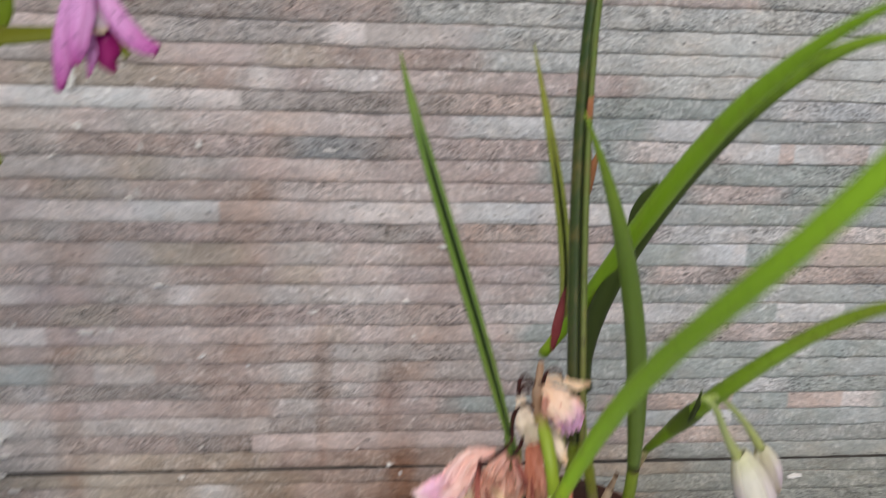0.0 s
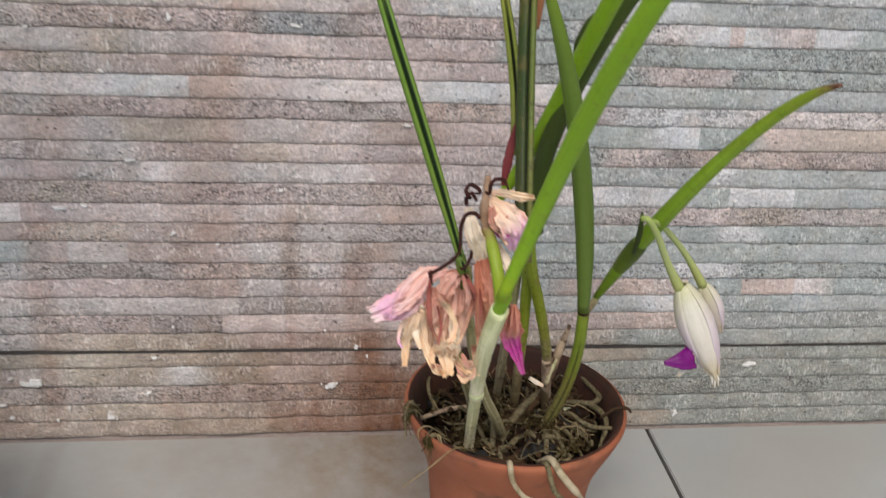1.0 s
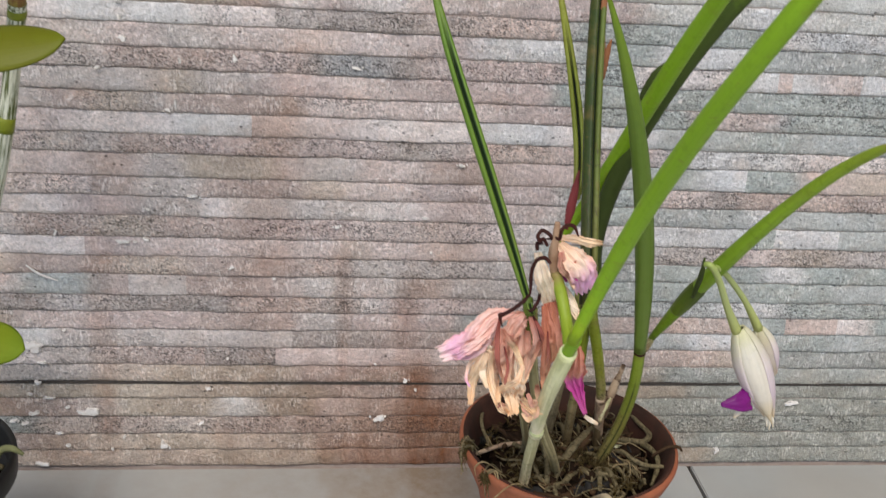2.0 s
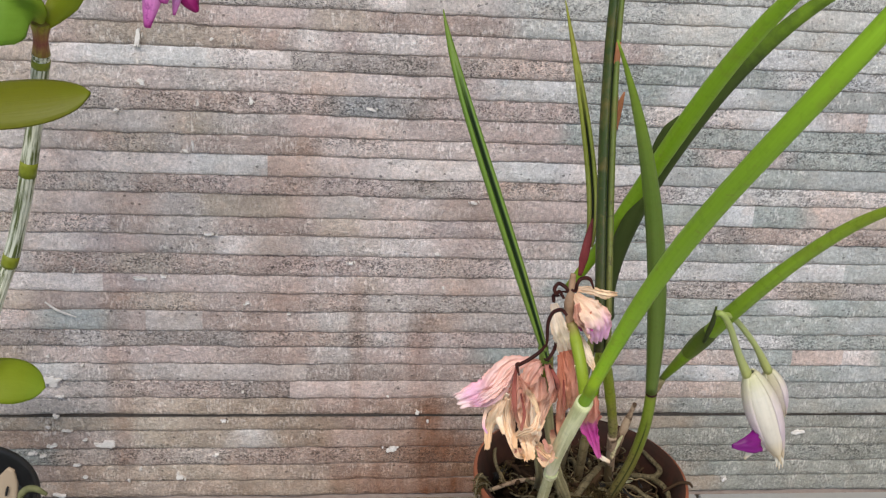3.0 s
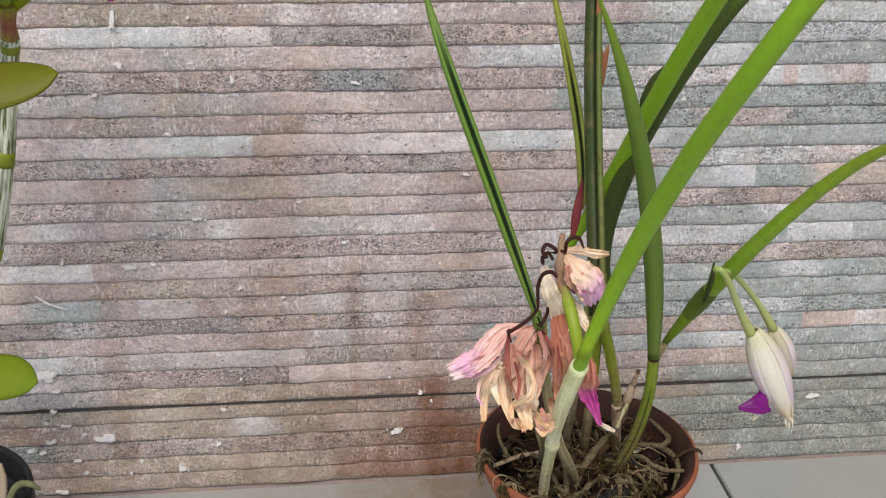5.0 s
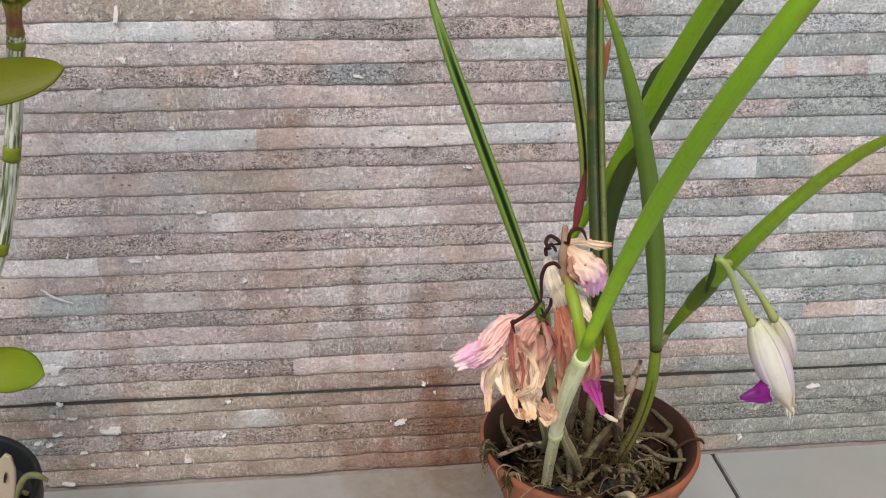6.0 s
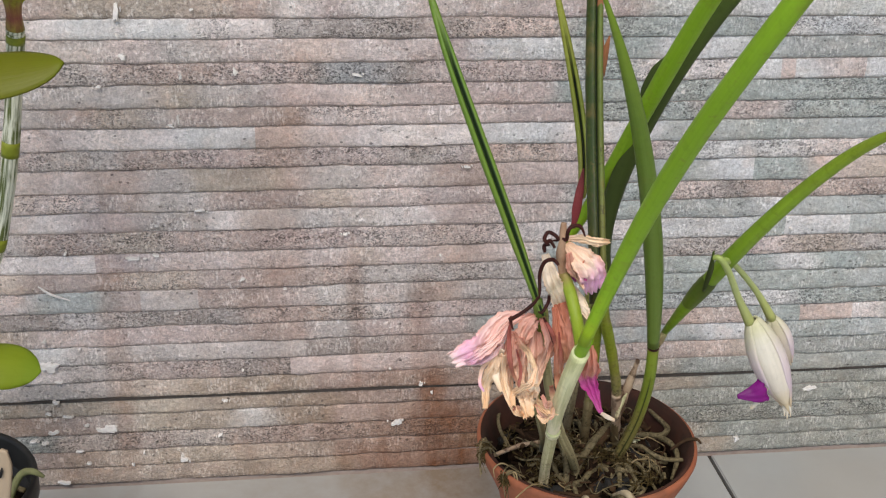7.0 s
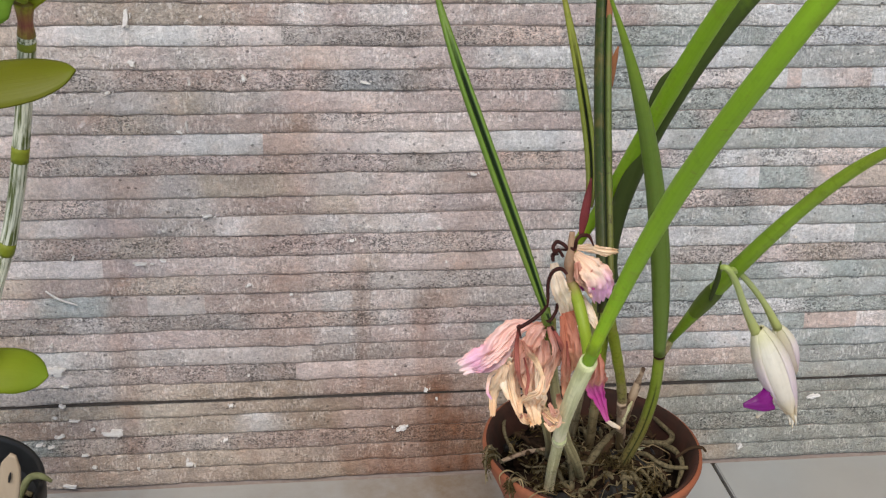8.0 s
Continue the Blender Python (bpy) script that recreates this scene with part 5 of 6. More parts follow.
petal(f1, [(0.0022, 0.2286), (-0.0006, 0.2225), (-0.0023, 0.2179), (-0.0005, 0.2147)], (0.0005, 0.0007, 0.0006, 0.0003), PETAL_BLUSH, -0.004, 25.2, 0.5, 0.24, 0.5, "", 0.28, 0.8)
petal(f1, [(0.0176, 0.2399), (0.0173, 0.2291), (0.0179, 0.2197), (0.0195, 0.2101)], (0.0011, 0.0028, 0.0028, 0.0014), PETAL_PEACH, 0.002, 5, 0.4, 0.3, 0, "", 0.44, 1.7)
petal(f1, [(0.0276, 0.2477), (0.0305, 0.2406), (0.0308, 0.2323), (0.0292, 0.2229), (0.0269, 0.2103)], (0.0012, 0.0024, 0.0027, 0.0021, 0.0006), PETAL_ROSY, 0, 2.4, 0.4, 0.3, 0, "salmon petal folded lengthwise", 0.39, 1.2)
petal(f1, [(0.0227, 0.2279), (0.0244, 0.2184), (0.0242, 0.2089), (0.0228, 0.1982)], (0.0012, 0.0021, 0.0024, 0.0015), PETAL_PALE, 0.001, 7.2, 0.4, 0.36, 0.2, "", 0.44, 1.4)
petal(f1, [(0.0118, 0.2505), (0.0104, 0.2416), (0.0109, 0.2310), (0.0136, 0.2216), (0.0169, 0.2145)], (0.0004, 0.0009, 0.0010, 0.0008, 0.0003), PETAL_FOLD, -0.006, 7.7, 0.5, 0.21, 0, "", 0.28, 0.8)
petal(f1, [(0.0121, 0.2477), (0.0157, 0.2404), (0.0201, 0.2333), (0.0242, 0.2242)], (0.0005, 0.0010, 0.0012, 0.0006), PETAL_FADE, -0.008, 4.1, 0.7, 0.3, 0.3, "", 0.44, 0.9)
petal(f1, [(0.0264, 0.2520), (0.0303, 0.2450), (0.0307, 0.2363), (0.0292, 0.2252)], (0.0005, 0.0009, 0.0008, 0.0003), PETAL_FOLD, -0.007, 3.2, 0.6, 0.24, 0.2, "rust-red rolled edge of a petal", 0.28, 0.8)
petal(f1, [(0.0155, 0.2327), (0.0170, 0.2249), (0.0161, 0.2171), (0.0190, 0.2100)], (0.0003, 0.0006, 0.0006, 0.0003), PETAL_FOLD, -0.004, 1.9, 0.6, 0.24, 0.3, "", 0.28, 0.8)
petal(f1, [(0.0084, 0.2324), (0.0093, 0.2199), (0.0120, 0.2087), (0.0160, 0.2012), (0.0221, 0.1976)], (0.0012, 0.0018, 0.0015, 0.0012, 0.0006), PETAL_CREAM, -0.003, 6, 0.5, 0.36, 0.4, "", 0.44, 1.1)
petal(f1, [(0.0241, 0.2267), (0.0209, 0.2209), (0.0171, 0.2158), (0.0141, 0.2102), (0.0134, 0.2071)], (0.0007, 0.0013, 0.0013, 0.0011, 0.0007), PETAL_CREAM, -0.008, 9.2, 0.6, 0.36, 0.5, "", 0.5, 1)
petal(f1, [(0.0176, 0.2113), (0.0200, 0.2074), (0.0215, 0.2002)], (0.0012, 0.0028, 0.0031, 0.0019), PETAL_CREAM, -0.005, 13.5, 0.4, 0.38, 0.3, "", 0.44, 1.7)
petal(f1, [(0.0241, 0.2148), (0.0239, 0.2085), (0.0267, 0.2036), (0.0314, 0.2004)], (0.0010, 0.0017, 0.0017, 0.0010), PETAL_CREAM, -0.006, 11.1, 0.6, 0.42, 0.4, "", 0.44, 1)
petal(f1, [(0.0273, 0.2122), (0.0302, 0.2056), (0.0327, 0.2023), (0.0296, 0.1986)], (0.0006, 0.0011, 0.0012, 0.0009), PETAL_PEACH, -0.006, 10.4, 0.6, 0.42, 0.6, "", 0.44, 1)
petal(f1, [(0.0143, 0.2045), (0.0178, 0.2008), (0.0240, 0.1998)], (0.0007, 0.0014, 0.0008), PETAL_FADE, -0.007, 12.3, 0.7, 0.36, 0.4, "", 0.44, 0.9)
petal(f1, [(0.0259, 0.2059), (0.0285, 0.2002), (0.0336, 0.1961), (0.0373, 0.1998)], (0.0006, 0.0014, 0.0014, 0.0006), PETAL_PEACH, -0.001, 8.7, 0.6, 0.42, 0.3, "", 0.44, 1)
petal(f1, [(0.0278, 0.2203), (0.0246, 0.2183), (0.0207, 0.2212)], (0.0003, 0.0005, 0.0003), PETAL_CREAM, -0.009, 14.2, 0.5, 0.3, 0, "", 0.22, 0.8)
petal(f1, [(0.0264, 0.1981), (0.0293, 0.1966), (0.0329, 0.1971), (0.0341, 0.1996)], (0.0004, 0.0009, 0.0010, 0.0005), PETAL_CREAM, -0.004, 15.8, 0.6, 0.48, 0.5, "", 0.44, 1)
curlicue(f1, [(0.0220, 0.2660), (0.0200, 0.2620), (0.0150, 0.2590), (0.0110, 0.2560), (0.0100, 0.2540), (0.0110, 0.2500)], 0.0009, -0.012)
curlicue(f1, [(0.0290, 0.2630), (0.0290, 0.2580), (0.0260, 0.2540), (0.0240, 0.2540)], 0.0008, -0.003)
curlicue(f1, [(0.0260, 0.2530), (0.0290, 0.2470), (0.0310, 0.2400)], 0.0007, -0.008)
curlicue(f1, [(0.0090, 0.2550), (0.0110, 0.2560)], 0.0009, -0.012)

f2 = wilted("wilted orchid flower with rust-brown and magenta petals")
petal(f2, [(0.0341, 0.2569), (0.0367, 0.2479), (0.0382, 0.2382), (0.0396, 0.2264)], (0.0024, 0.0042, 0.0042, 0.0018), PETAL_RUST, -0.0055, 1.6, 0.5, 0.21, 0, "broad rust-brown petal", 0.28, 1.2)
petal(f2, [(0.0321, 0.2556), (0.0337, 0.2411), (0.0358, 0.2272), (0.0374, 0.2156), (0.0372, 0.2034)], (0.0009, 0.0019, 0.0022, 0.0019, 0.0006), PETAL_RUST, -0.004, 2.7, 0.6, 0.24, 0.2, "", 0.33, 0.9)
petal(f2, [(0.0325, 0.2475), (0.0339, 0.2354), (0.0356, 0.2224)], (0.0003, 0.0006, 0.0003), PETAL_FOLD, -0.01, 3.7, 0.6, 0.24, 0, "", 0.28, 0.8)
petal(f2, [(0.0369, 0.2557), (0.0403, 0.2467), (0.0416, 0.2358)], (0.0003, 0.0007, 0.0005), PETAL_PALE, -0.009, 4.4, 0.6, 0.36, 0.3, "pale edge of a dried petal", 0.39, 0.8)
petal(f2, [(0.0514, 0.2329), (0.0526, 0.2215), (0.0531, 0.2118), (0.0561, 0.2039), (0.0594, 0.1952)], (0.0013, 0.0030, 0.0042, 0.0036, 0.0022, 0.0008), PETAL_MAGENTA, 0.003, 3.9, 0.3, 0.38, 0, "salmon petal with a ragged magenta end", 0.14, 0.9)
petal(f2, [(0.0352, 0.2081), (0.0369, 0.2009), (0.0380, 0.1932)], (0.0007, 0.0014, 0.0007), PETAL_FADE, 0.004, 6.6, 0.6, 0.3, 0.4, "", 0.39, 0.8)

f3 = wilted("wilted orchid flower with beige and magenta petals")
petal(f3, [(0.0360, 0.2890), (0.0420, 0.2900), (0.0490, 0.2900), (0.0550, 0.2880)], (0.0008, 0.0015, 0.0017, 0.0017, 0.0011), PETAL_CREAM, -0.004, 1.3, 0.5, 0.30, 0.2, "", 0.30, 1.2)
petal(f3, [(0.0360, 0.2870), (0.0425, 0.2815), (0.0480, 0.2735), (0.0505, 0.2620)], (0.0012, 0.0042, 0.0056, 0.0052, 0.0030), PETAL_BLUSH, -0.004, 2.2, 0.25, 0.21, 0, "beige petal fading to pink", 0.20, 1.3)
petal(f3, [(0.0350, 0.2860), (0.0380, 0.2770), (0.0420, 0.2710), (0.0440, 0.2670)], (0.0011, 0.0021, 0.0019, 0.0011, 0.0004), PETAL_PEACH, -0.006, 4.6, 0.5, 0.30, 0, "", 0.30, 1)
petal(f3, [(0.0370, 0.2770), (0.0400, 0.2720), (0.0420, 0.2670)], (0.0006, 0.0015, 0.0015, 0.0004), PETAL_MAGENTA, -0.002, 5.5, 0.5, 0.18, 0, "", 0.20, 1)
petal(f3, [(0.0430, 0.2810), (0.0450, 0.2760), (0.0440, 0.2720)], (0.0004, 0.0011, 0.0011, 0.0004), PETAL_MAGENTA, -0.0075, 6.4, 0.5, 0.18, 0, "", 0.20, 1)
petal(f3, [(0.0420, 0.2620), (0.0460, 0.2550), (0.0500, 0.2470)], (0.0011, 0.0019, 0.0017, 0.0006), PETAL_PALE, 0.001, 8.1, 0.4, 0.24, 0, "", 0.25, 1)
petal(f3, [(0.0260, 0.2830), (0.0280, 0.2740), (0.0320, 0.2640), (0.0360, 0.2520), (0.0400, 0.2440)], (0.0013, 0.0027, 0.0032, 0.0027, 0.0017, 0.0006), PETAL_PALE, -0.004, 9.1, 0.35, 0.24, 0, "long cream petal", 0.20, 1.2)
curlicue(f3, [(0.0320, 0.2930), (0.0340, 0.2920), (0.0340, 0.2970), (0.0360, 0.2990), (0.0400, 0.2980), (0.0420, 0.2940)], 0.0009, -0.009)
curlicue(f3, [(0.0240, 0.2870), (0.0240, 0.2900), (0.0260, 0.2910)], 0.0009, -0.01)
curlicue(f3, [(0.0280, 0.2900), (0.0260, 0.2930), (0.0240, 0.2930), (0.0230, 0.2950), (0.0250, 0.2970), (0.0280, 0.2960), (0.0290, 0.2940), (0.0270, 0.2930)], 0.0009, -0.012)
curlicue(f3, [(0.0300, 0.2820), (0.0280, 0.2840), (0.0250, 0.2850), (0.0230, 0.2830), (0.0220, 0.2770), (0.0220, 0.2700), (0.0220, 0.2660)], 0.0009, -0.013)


# ---- hanging buds ----
def bud(foot, tip, radius, mats, turn, label, splay=0.10):
    """A pointed bud of overlapping sepals that hangs from foot to tip."""
    a, b = Vector(foot), Vector(tip)
    axis = (b - a).normalized()
    e1 = (FACE - axis * FACE.dot(axis)).normalized()
    e2 = axis.cross(e1)
    ob = new("flower_bud")
    ob.parent = orchid
    ob.matrix_parent_inverse = orchid.matrix_world.inverted()
    tagged(ob, label)
    for k in range(4):
        bm = bmesh.new()
        uv = bm.loops.layers.uv.verify()
        n, m, mid, half = 22, 12, turn + k * math.pi / 2, 0.95 if k % 2 else 1.38
        rows = []
        for i in range(n + 1):
            s = i / n
            r = radius * (math.sin(math.pi * min(s ** 0.88, 1.0)) ** 0.92) + 0.30 * radius * (1 - s) ** 2 + splay * radius * s ** 3 * (1 + 0.4 * math.sin(k * 2.4))
            spread = half * (1 - 0.75 * max(0.0, (s - 0.62) / 0.38) ** 1.6)
            row = []
            for j in range(m + 1):
                u = 2 * j / m - 1
                ang = mid + u * spread + 0.25 * s
                rr = r * (1 + 0.05 * (1 - u * u) + (0.05 if k % 2 else 0.0)) + 0.0004 * (k % 2)
                end = 1.0 + 0.05 * (1 - abs(u)) - 0.04 * (k % 2)
                row.append(bm.verts.new(a + axis * ((b - a).length * s * end) + rr * (math.cos(ang) * e1 + math.sin(ang) * e2)))
            rows.append(row)
        for i in range(n):
            for j in range(m):
                f = bm.faces.new((rows[i][j], rows[i][j + 1], rows[i + 1][j + 1], rows[i + 1][j]))
                for loop, (x, y) in zip(f.loops, ((j, i), (j + 1, i), (j + 1, i + 1), (j, i + 1))):
                    loop[uv].uv = (x / m, y / n)
        sepal = part("sepal", bm, mats[k % 2], ob)
        solid = sepal.modifiers.new("thickness", "SOLIDIFY")
        solid.thickness, solid.offset = 0.0005, 0.0
    return ob


b1 = bud((0.1422, -0.205, 0.2305), (0.1690, -0.207, 0.1765), 0.0073, (BUD_WHITE, BUD_BLUSH), 0.15, "cream-white flower bud with a purple lip tip")
part("lip", blade([(0.1530, -0.211, 0.1920), (0.1465, -0.214, 0.1915), (0.1365, -0.214, 0.1900)], (0.0062, 0.0050, 0.0010), curl=0.25, crumple=0.2, seed=2.0), LIP, b1, "deep purple lip poking out of the bud")
part("sepal_tip", blade([(0.1530, -0.209, 0.1930), (0.1490, -0.211, 0.1850), (0.1465, -0.211, 0.1800)], (0.0030, 0.0020, 0.0006), curl=0.4), BUD_WHITE, b1)
for x, z, w in ((0.1675, 0.1725, 0.0006), (0.1691, 0.1705, 0.0008), (0.1708, 0.1720, 0.0005)):
    part("sepal_tip", blade([(0.1665 + 0.3 * (x - 0.17), -0.2075, 0.1815), (x - 0.0008, -0.208, 0.1765), (x, -0.208, z)], (0.0010, 0.0009, w * 0.8, 0.0002), curl=0.4, crumple=0.2, seed=x * 900), BUD_WHITE, b1, "yellowish split tip of a sepal")
bud((0.1595, -0.191, 0.2235), (0.1745, -0.191, 0.1950), 0.0047, (BUD_DULL, BUD_BLUSH), 0.3, "smaller cream-white flower bud hanging behind", 0.05)
rod("bud_stalk", [(0.1085, -0.226, 0.2755), (0.1110, -0.228, 0.2755), (0.1180, -0.224, 0.2660), (0.1290, -0.215, 0.2470), (0.1412, -0.205, 0.2285)], (0.0014, 0.0015, 0.0016, 0.0018, 0.0028), PEDICEL)
rod("bud_stalk", [(0.1150, -0.218, 0.2700), (0.1210, -0.214, 0.2680), (0.1300, -0.208, 0.2600), (0.1450, -0.200, 0.2430), (0.1598, -0.191, 0.2225)], (0.0014, 0.0014, 0.0015, 0.0016, 0.0026), PEDICEL)

# ---- roots ----
rr = random.Random(21)
for i in range(44):
    a, r = rr.uniform(0, 6.283), 0.046 * math.sqrt(rr.random())
    p = Vector((PX + r * math.cos(a), PY + r * math.sin(a), SOIL + rr.uniform(-0.002, 0.006)))
    heading, pts = rr.uniform(0, 6.283), [p]
    for s in range(rr.randint(4, 7)):
        heading += rr.uniform(-0.9, 0.9)
        q = pts[-1] + Vector((math.cos(heading), math.sin(heading), 0)) * 0.008
        d = Vector((q.x - PX, q.y - PY, 0))
        if d.length > 0.049:
            d *= 0.049 / d.length
            heading += 1.2
        q = Vector((PX + d.x, PY + d.y, SOIL + 0.004 + 0.006 * noise.noise(q * 60) + rr.uniform(-0.002, 0.003)))
        pts.append(q)
    thick = rr.choice((0.0004, 0.0005, 0.0006, 0.0008, 0.0010, 0.0013, 0.0016))
    rod("root", pts, (thick, thick, thick * 0.8), rr.choice((ROOT, ROOT_LIGHT, ROOT_DRY, ROOT_DRY, ROOT_DRY, ROOT_DRY)), "", 18, 8, wobble=0.4, seed=i)
# lumps of charcoal and bark between the roots
for i in range(26):
    a, r = rr.uniform(0, 6.283), 0.050 * math.sqrt(rr.random())
    bm = bmesh.new()
    bmesh.ops.create_icosphere(bm, subdivisions=2, radius=1.0)
    turn = Euler((rr.uniform(-0.5, 0.5), rr.uniform(-0.5, 0.5), rr.uniform(0, 6.3))).to_matrix()
    size = Vector((rr.uniform(0.004, 0.009), rr.uniform(0.003, 0.006), rr.uniform(0.002, 0.0045)))
    for v in bm.verts:
        c = v.co.copy()
        v.co = turn @ Vector([max(-0.72, min(0.72, x)) * y for x, y in zip(c, size)]) * (1 + 0.35 * noise.noise(c * 1.9 + Vector((i, 0, 0))))
        v.co += Vector((PX + r * math.cos(a), PY + r * math.sin(a), SOIL + rr.choice((0.001, 0.003))))
    part("bark_lump", bm, (CHARCOAL, CHARCOAL, BARK)[i % 3], pot, "", False)
# the larger roots that stand out
rod("root", [(0.064, -0.170, 0.104), (0.0705, -0.160, 0.112), (0.078, -0.150, 0.115), (0.088, -0.137, 0.116), (0.100, -0.124, 0.114)], (0.0019, 0.0021, 0.0021, 0.0023, 0.0028), ROOT_LIGHT, wobble=0.3)
rod("root", [(0.078, -0.152, 0.106), (0.086, -0.143, 0.112), (0.097, -0.130, 0.115)], (0.0020, 0.0024, 0.0026), ROOT_DRY, wobble=0.3)
rod("root", [(0.095, -0.156, 0.108), (0.094, -0.163, 0.112), (0.092, -0.173, 0.112), (0.090, -0.184, 0.106)], (0.0017, 0.0018, 0.0015, 0.0010), ROOT_LIGHT, wobble=0.25)
rod("root", [(0.096, -0.156, 0.108), (0.099, -0.166, 0.113), (0.101, -0.175, 0.111), (0.102, -0.184, 0.106)], (0.0016, 0.0017, 0.0014, 0.0010), ROOT, wobble=0.25)
rod("root", [(0.097, -0.153, 0.108), (0.105, -0.160, 0.112), (0.109, -0.170, 0.110), (0.113, -0.178, 0.105)], (0.0013, 0.0014, 0.0012, 0.0009), ROOT, wobble=0.3)
rod("root", [(0.081, -0.158, 0.107), (0.084, -0.163, 0.112), (0.088, -0.170, 0.111), (0.086, -0.177, 0.105)], (0.0009, 0.0010, 0.0008), ROOT_LIGHT, wobble=0.3)
rod("root", [(0.119, -0.092, 0.108), (0.1270, -0.102, 0.114), (0.1310, -0.117, 0.1145), (0.1345, -0.129, 0.114), (0.1290, -0.1365, 0.114), (0.1210, -0.1360, 0.114), (0.1120, -0.131, 0.112)], (0.0013, 0.0016, 0.0017, 0.0018, 0.0017, 0.0015), ROOT_LIGHT, "", 40, wobble=0.2)
rod("root", [(0.124, -0.132, 0.106), (0.1280, -0.139, 0.113), (0.1315, -0.149, 0.1145), (0.1310, -0.160, 0.113), (0.124, -0.172, 0.107)], (0.0014, 0.0017, 0.0016, 0.0014, 0.0011), ROOT, wobble=0.25)
rod("root", [(0.106, -0.140, 0.108), (0.1115, -0.147, 0.114), (0.1165, -0.156, 0.1145), (0.1225, -0.162, 0.1145), (0.1330, -0.1635, 0.1145)], (0.0011, 0.0014, 0.0014, 0.0014, 0.0011), ROOT_LIGHT, wobble=0.25)
rod("root", [(0.118, -0.170, 0.104), (0.1185, -0.173, 0.112), (0.1175, -0.178, 0.113)], (0.0010, 0.0012, 0.0009), ROOT_LIGHT, wobble=0.2)
rod("root", [(0.022, -0.146, 0.112), (0.039, -0.141, 0.1145), (0.056, -0.137, 0.114)], (0.0013, 0.0014, 0.0012), OLD_BARK, "dry brown root lying across the mix", wobble=0.2)
rod("root", [(0.036, -0.096, 0.112), (0.031, -0.108, 0.115), (0.0295, -0.122, 0.1145), (0.033, -0.140, 0.111)], (0.0010, 0.0011, 0.0010), ROOT_LIGHT, wobble=0.1)
rod("root", [(0.060, -0.175, 0.108), (0.062, -0.163, 0.118), (0.058, -0.150, 0.130), (0.055, -0.142, 0.122)], (0.0018, 0.0018, 0.0018), ROOT, wobble=0.15)
# moss about the feet of the stems
for cx, cy, many in ((0.0470, -0.172, 110), (0.0700, -0.154, 160), (0.0660, -0.134, 110), (0.0860, -0.150, 130), (0.0960, -0.158, 130), (0.0560, -0.160, 90), (0.1080, -0.176, 80)):
    bm = bmesh.new()
    for i in range(many):
        a = rr.uniform(0, 6.283)
        p = Vector((cx + rr.gauss(0, 0.0042), cy + rr.gauss(0, 0.0042), SOIL + 0.003 + abs(rr.gauss(0, 0.0035))))
        d = Vector((math.cos(a), math.sin(a), rr.uniform(-0.3, 0.7))) * rr.uniform(0.0008, 0.0024)
        tube(smooth_line([p - d, p + Vector((0, 0, 0.0006)), p + d], 4), (0.00025, 0.0003, 0.0002), 4, bm=bm)
    tagged(part("moss", bm, MOSS, pot, "tuft of dry moss at the foot of a stem"), "", "", "", "stuff")
for cx, cy, cz, many in ((0.0160, -0.152, 0.1200, 130), (0.0235, -0.178, 0.1190, 90)):
    bm = bmesh.new()
    for i in range(many):
        a = rr.uniform(0, 6.283)
        p = Vector((cx + rr.gauss(0, 0.0016), cy + rr.gauss(0, 0.003), cz + rr.uniform(-0.003, 0.0022)))
        d = Vector((math.cos(a) * 0.5, math.sin(a), rr.uniform(-0.5, 0.3))) * rr.uniform(0.0015, 0.0040)
        q = Vector((-0.7, -0.4, -0.6)) * rr.uniform(0.0, 0.003)
        tube(smooth_line([p - d, p + Vector((0, 0, 0.001)), p + d + q], 6), (0.00025, 0.0003, 0.0002), 5, bm=bm)
    tagged(part("moss", bm, MOSS, pot, "tuft of dry moss clinging to the pot's rim"), "", "", "", "stuff")
rod("root", [(0.022, -0.138, 0.116), (0.0150, -0.148, 0.1220), (0.0118, -0.156, 0.1190), (0.0122, -0.164, 0.1120)], (0.0006, 0.0007, 0.0005), ROOT_LIGHT, "thin dry root over the pot's rim", wobble=0.2)
rod("root", [(0.128, -0.155, 0.116), (0.137, -0.154, 0.1215), (0.1435, -0.155, 0.1225), (0.1465, -0.155, 0.1195)], (0.0009, 0.0011, 0.0007), ROOT_DRY, "dry root over the pot's rim", wobble=0.3)
for i in range(11):
    y, z = rr.choice((-0.150, -0.154, -0.178)) + rr.gauss(0, 0.004), 0.1215
    x = PX - math.sqrt(0.0655 ** 2 - (y - PY) ** 2)
    out, side = rr.uniform(0.001, 0.006), rr.uniform(-0.010, 0.008)
    pts = [(x + rr.uniform(0.004, 0.014), y - side, 0.1165), (x + 0.003, y - 0.4 * side, z + rr.uniform(0.001, 0.004)), (x - out * 0.6, y + 0.3 * side, z - rr.uniform(-0.001, 0.004)), (x - out * rr.uniform(-0.2, 0.8), y + side - 0.003, z - rr.uniform(0.002, 0.015))]
    rod("fibre", pts, (0.0003, 0.0005, 0.0004, 0.0002), rr.choice((THREAD, ROOT_LIGHT, ROOT)), "", 16, 6, pot, wobble=0.3, seed=i)
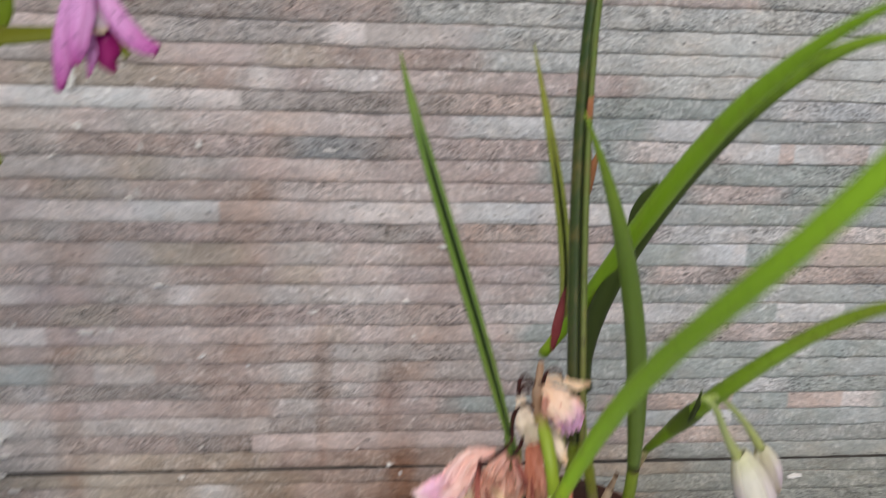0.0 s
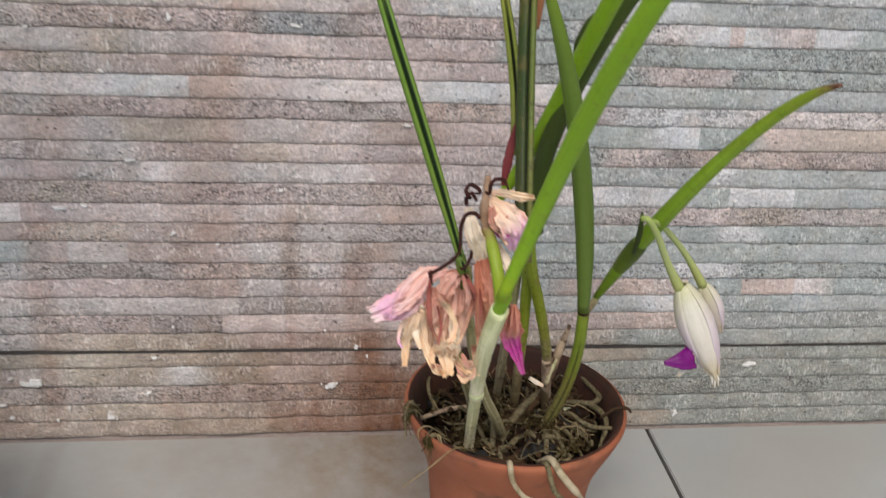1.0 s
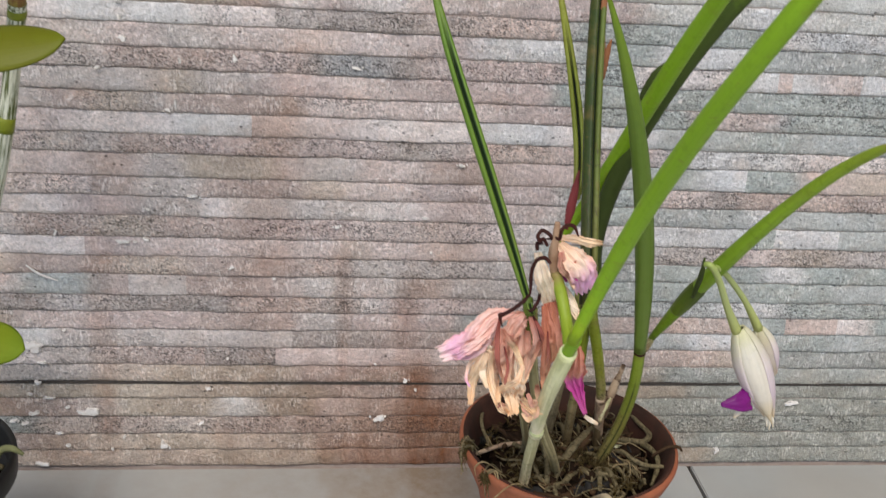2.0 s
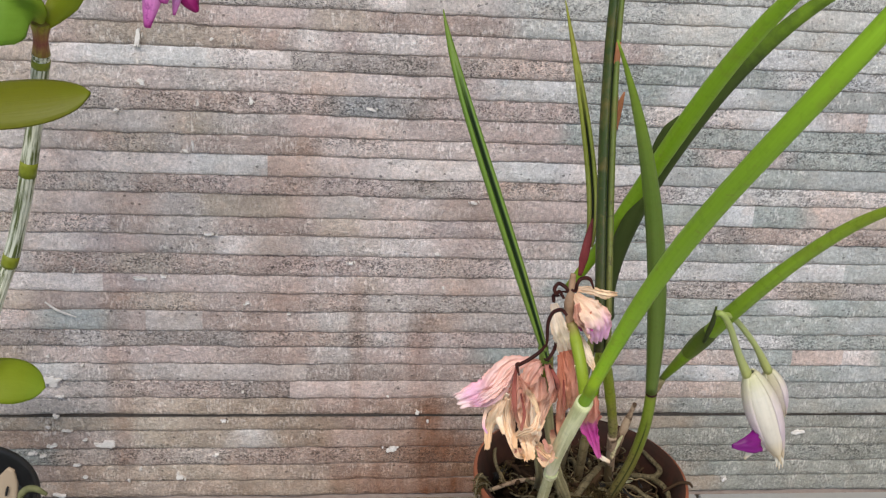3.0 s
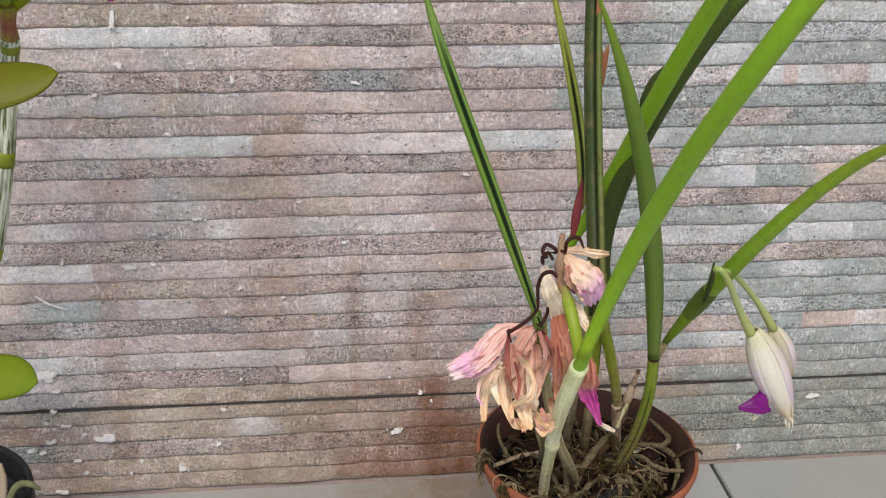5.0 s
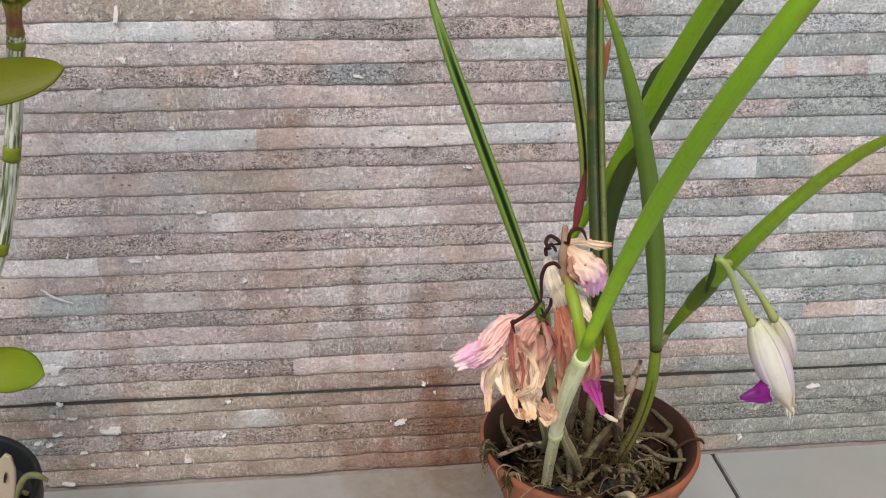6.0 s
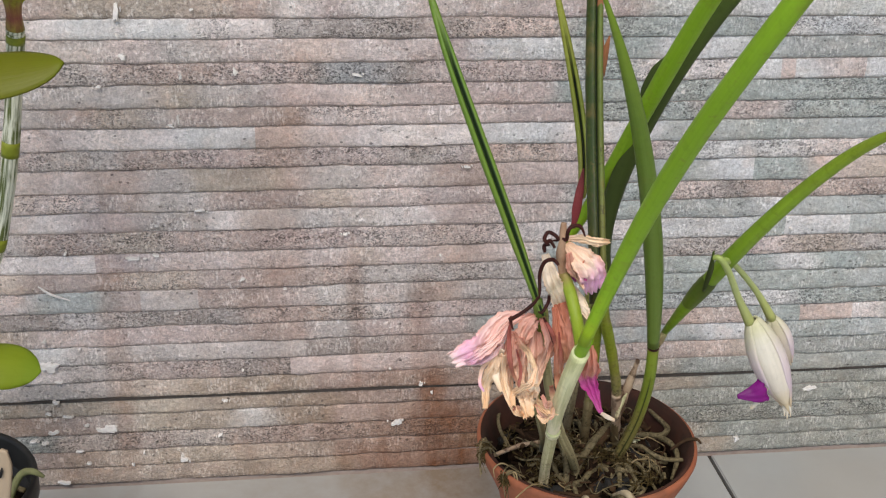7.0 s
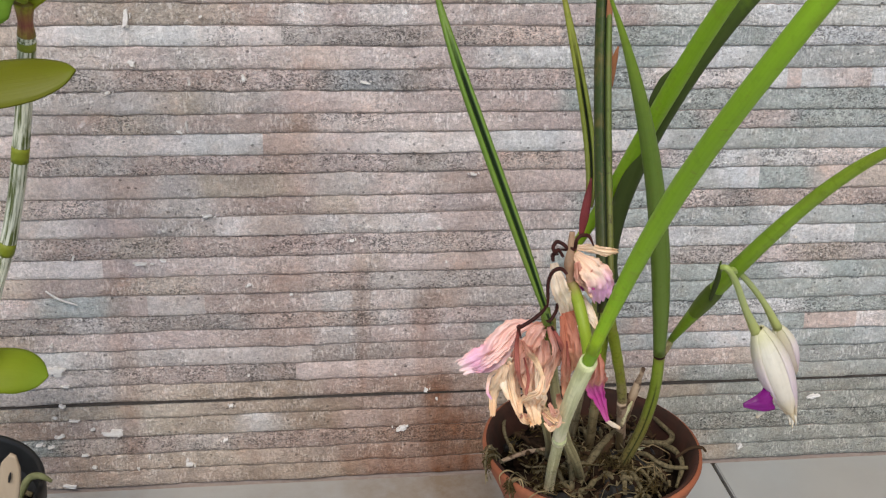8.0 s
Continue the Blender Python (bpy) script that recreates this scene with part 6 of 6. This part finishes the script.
# fine dry fibres tangled over the mix
for i in range(52):
    a, r = rr.uniform(0, 6.283), 0.045 * math.sqrt(rr.random())
    heading, pts = rr.uniform(0, 6.283), [Vector((PX + r * math.cos(a), PY + r * math.sin(a), SOIL + rr.uniform(0.002, 0.006)))]
    for k in range(5):
        heading += rr.uniform(-1.1, 1.1)
        q = pts[-1] + Vector((math.cos(heading), math.sin(heading), 0)) * rr.uniform(0.003, 0.007)
        d = Vector((q.x - PX, q.y - PY, 0))
        if d.length > 0.049:
            d *= 0.049 / d.length
            heading += 1.4
        pts.append(Vector((PX + d.x, PY + d.y, SOIL + rr.uniform(0.003, 0.011))))
    t = rr.uniform(0.0002, 0.0005)
    rod("fibre", pts, (t, t, t * 0.6), rr.choice((THREAD, ROOT_LIGHT, ROOT_LIGHT)), "", 20, 6)
# pale roots hanging over the front rim
rod("root", [(0.066, -0.190, 0.110), (0.064, -0.2045, 0.1225), (0.065, -0.2120, 0.116), (0.072, -0.2140, 0.107), (0.082, -0.2140, 0.104)], (0.0014, 0.0016, 0.0015, 0.0013, 0.0006), ROOT_PALE, "pale root hanging over the pot's rim", wobble=0.1)
rod("root", [(0.084, -0.188, 0.110), (0.087, -0.2030, 0.1230), (0.092, -0.2105, 0.1180), (0.100, -0.2110, 0.1080), (0.106, -0.2080, 0.1000)], (0.0014, 0.0020, 0.0022, 0.0020, 0.0009), ROOT_PALE, "pale root hanging over the pot's rim", wobble=0.15)
rod("root", [(0.084, -0.188, 0.108), (0.084, -0.2060, 0.1220), (0.088, -0.2130, 0.110), (0.096, -0.2110, 0.100)], (0.0014, 0.0016, 0.0014), ROOT, wobble=0.2)
rod("fibre", [(0.050, -0.180, 0.112), (0.036, -0.192, 0.124), (0.020, -0.204, 0.120), (0.006, -0.210, 0.113)], (0.0004, 0.0004, 0.0003), THREAD, "thin dry fibre", 16, 6)
part("white_shard", blade([(0.111, -0.137, 0.106), (0.1140, -0.134, 0.1095), (0.1165, -0.1305, 0.1125)], (0.0016, 0.0022, 0.0008), curl=0.3, crumple=0.6, seed=1, thick=0.001), SHEATH, pot, "small white shard in the mix")
part("white_shard", blade([(0.080, -0.165, 0.1510), (0.084, -0.165, 0.1482), (0.0885, -0.165, 0.1455)], (0.0010, 0.0014, 0.0010), curl=0.6, crumple=0.5, seed=4), PETAL_PALE, orchid, "scrap of white papery sheath")

# ---- neighbouring orchid in a black pot ----
QX, QY, QH = -0.3000, -0.164, 0.120
pot2 = thing("nursery_pot", (QX, QY, 0), "black plastic nursery pot standing on floor tiles", "pot")
body = lathe([(0.020, 0.0), (0.0300, 0.001), (0.0312, 0.004), (0.0400, 0.040), (0.0490, 0.075), (0.0556, 0.104), (0.0600, 0.105), (0.0612, 0.107), (0.0618, 0.1185), (0.0610, 0.1205), (0.0590, 0.1205), (0.0580, 0.118), (0.0555, 0.100), (0.050, 0.085), (0.03, 0.084)], 64)
bmesh.ops.translate(body, verts=body.verts, vec=(QX, QY, 0))
part("pot_body", body, BLACK, pot2)
bm = bmesh.new()
bmesh.ops.create_grid(bm, x_segments=24, y_segments=24, size=0.052)
bmesh.ops.delete(bm, geom=[v for v in bm.verts if v.co.xy.length > 0.0555], context="VERTS")
for v in bm.verts:
    v.co.z = 0.098 + 0.008 * noise.noise(v.co * 60)
    v.co.x, v.co.y = v.co.x + QX, v.co.y + QY
part("potting_mix", bm, MIX, pot2, "dark bark potting mix", False)
tag = thing("plant_tag", (-0.262, -0.186, 0.095), "weathered beige wooden plant tag stuck in a pot", "plant tag")
bm = blade([(-0.262, -0.180, 0.088), (-0.2515, -0.186, 0.122), (-0.2455, -0.189, 0.143), (-0.2400, -0.191, 0.1630)], [0.0060, 0.0064, 0.0066, 0.0067, 0.0067, 0.0066, 0.0064, 0.0060, 0.0050, 0.0016], FACE, 0.0, 0.0, 0, 6, 40, 0, 0.0016)
part("tag_blade", bm, TAG, tag)
bm = blade([(-0.2440, -0.1918, 0.1465), (-0.2430, -0.1922, 0.1500), (-0.2421, -0.1926, 0.1530)], (0.0004, 0.0007, 0.0003), FACE, 0.0, 0.0, 0, 4, 6, 0, 0.0006)
part("tag_slot", bm, BLACK, tag, "dark slot cut through the tag")
dendro = thing("cane_orchid", (QX, QY, 0.098), "cane orchid with olive leaves and a pink flower", "plant")


def d_rod(name, points, radii, mat, label="", n=20, seg=14, **kw):
    return part(name, tube(smooth_line(points, n), radii, seg, **kw), mat, dendro, label)


CANE_LINE = smooth_line([(-0.305, -0.130, 0.095), (-0.293, -0.075, 0.160), (-0.279, -0.056, 0.205), (-0.271, -0.057, 0.224), (-0.261, -0.058, 0.257), (-0.254, -0.060, 0.285), (-0.248, -0.065, 0.307), (-0.238, -0.076, 0.345), (-0.2358, -0.079, 0.355)], 64)


def cane_piece(i, j, radii, mat, name, label=""):
    part(name, tube(CANE_LINE[i:j + 1], radii, 16, wobble=0.03), mat, dendro, label)


CUTS = tuple(min(range(64), key=lambda i: abs(CANE_LINE[i].z - z)) for z in (0.095, 0.150, 0.2195, 0.282, 0.350, 0.355))
for k, (i, j) in enumerate(zip(CUTS, CUTS[1:])):
    cane_piece(i, j, (0.0050, 0.0047, 0.0050), CANE, "cane_segment")
    if k < 4:
        cane_piece(j - 1, min(j + 2, 63), (0.0050, 0.0051, 0.0051, 0.0050), CANE_NODE, "cane_node", "bright green joint of the cane")
d_rod("leaf_neck", [(-0.2359, -0.0788, 0.3545), (-0.2350, -0.081, 0.360), (-0.2340, -0.083, 0.366), (-0.2322, -0.087, 0.375)], (0.0049, 0.0044, 0.0039, 0.0044, 0.0060), NECK, "reddish neck of the top leaves")


def d_leaf(spine, widths, mat, face=FACE, **kw):
    part("leaf", blade(spine, widths, face, 0.25, 0.0, 0.0, 10, 36, 0.0, 0.0011, **kw), mat, dendro)


UP = Vector((0.1, -0.55, 0.85)).normalized()


def oval(base, wide, peak=0.55, n=25):
    """Half widths of a leaf with a rounded end."""
    out = []
    for i in range(n):
        s = i / (n - 1)
        if s < peak:
            out.append(base + (wide - base) * math.sin(s / peak * math.pi / 2))
        else:
            out.append(wide * max(0.0, 1 - ((s - peak) / (1 - peak)) ** 2) ** 0.62)
    return out


d_leaf([(-0.300, -0.135, 0.341), (-0.262, -0.142, 0.344), (-0.225, -0.145, 0.3485), (-0.196, -0.144, 0.3515)], oval(0.009, 0.0158), OLIVE, UP)
d_leaf([(-0.330, -0.085, 0.154), (-0.300, -0.075, 0.1485), (-0.275, -0.068, 0.1435), (-0.2570, -0.065, 0.1350)], oval(0.008, 0.0160, 0.62), LIME, UP)
d_leaf([(-0.2335, -0.083, 0.3665), (-0.2294, -0.087, 0.3746), (-0.2227, -0.093, 0.3838), (-0.2137, -0.101, 0.3943), (-0.1979, -0.118, 0.4135), (-0.1865, -0.130, 0.4271)], (0.0025, 0.0035, 0.0063, 0.0087, 0.0104, 0.0098, 0.0076, 0.0008), LIME, Vector((-0.1, -0.85, 0.5)).normalized())
d_leaf([(-0.2296, -0.093, 0.3745), (-0.2317, -0.098, 0.3805), (-0.2385, -0.103, 0.3829), (-0.2493, -0.108, 0.3839), (-0.2687, -0.112, 0.3810), (-0.2857, -0.112, 0.3748)], (0.0010, 0.0060, 0.0130, 0.0172, 0.0180, 0.0168, 0.0137, 0.0012), YOUNG, Vector((0.05, -0.9, 0.45)).normalized())
d_leaf([(-0.240, -0.105, 0.395), (-0.215, -0.130, 0.405), (-0.190, -0.150, 0.409), (-0.160, -0.156, 0.412)], (0.004, 0.007, 0.007, 0.005, 0.003), OLIVE, UP)
# roots at the black pot's edge
d_rod("root", [(-0.270, -0.190, 0.102), (-0.258, -0.182, 0.108), (-0.250, -0.170, 0.110), (-0.244, -0.160, 0.106)], (0.0022, 0.0024, 0.0020), ROOT, "", 18, 8, wobble=0.2)
d_rod("root", [(-0.285, -0.150, 0.102), (-0.266, -0.144, 0.108), (-0.250, -0.146, 0.104)], (0.0016, 0.0018, 0.0014), ROOT, "", 18, 8, wobble=0.2)

d_rod("root", [(-0.256, -0.163, 0.100), (-0.252, -0.160, 0.113), (-0.247, -0.1565, 0.1225), (-0.240, -0.158, 0.1255), (-0.2340, -0.158, 0.1215)], (0.0020, 0.0024, 0.0022, 0.0021, 0.0010), ROOT_GREEN, "olive root over the pot's rim", 18, 8, wobble=0.2)

# its pink flower
flower = new("flower")
flower.parent = dendro
flower.matrix_parent_inverse = dendro.matrix_world.inverted()
tagged(flower, "pink and magenta orchid flower hanging from the cane")


def bloom(spine, widths, mat, seed, curl=0.4, label="", y=-0.160):
    pts = [(x, y + d, z) for x, d, z in spine]
    part("petal", blade(pts, widths, FACE, curl, 0.15, seed, 10, 18, 0.0, 0.0006), mat, flower, label)


bloom([(-0.152, 0.004, 0.436), (-0.158, -0.002, 0.420), (-0.162, -0.004, 0.404), (-0.1645, -0.002, 0.3885)], (0.004, 0.0065, 0.0062, 0.0045, 0.0016), ORCHID, 1.0, 0.7)
bloom([(-0.150, -0.003, 0.436), (-0.1525, -0.008, 0.422), (-0.1545, -0.009, 0.410), (-0.1560, -0.007, 0.401)], (0.004, 0.0060, 0.0050, 0.0020), ORCHID, 2.0, 0.6)
bloom([(-0.147, 0.002, 0.434), (-0.139, -0.004, 0.421), (-0.131, -0.006, 0.412), (-0.1225, -0.004, 0.4070)], (0.0035, 0.0046, 0.0044, 0.0026), ORCHID, 3.0, 0.5)
bloom([(-0.146, 0.006, 0.418), (-0.1455, 0.000, 0.409), (-0.144, -0.002, 0.402), (-0.141, -0.001, 0.3965)], (0.004, 0.0065, 0.0055, 0.0012), ORCHID_DARK, 4.0, 0.9, "crimson lip")
bloom([(-0.150, 0.003, 0.412), (-0.1505, -0.001, 0.404), (-0.1520, 0.0, 0.3945)], (0.002, 0.0028, 0.0006), ORCHID, 5.0, 0.5)
bloom([(-0.146, 0.006, 0.432), (-0.146, 0.000, 0.421), (-0.1465, -0.002, 0.413)], (0.003, 0.004, 0.003), BUD_BLUSH, 6.0, 0.6, "pale throat")
bloom([(-0.146, 0.010, 0.438), (-0.135, 0.006, 0.432), (-0.127, 0.002, 0.430)], (0.003, 0.006, 0.002), ORCHID_DARK, 7.0, 0.4)
d_rod("seed_pod", [(-0.150, -0.146, 0.418), (-0.1420, -0.152, 0.410), (-0.1365, -0.156, 0.4020)], (0.0020, 0.0034, 0.0030, 0.0014), CANE_NODE, "yellow-green pod beside the flower")
d_rod("flower_stalk", [(-0.200, -0.120, 0.420), (-0.178, -0.140, 0.430), (-0.152, -0.154, 0.436)], (0.0016, 0.0014, 0.0014), PEDICEL)
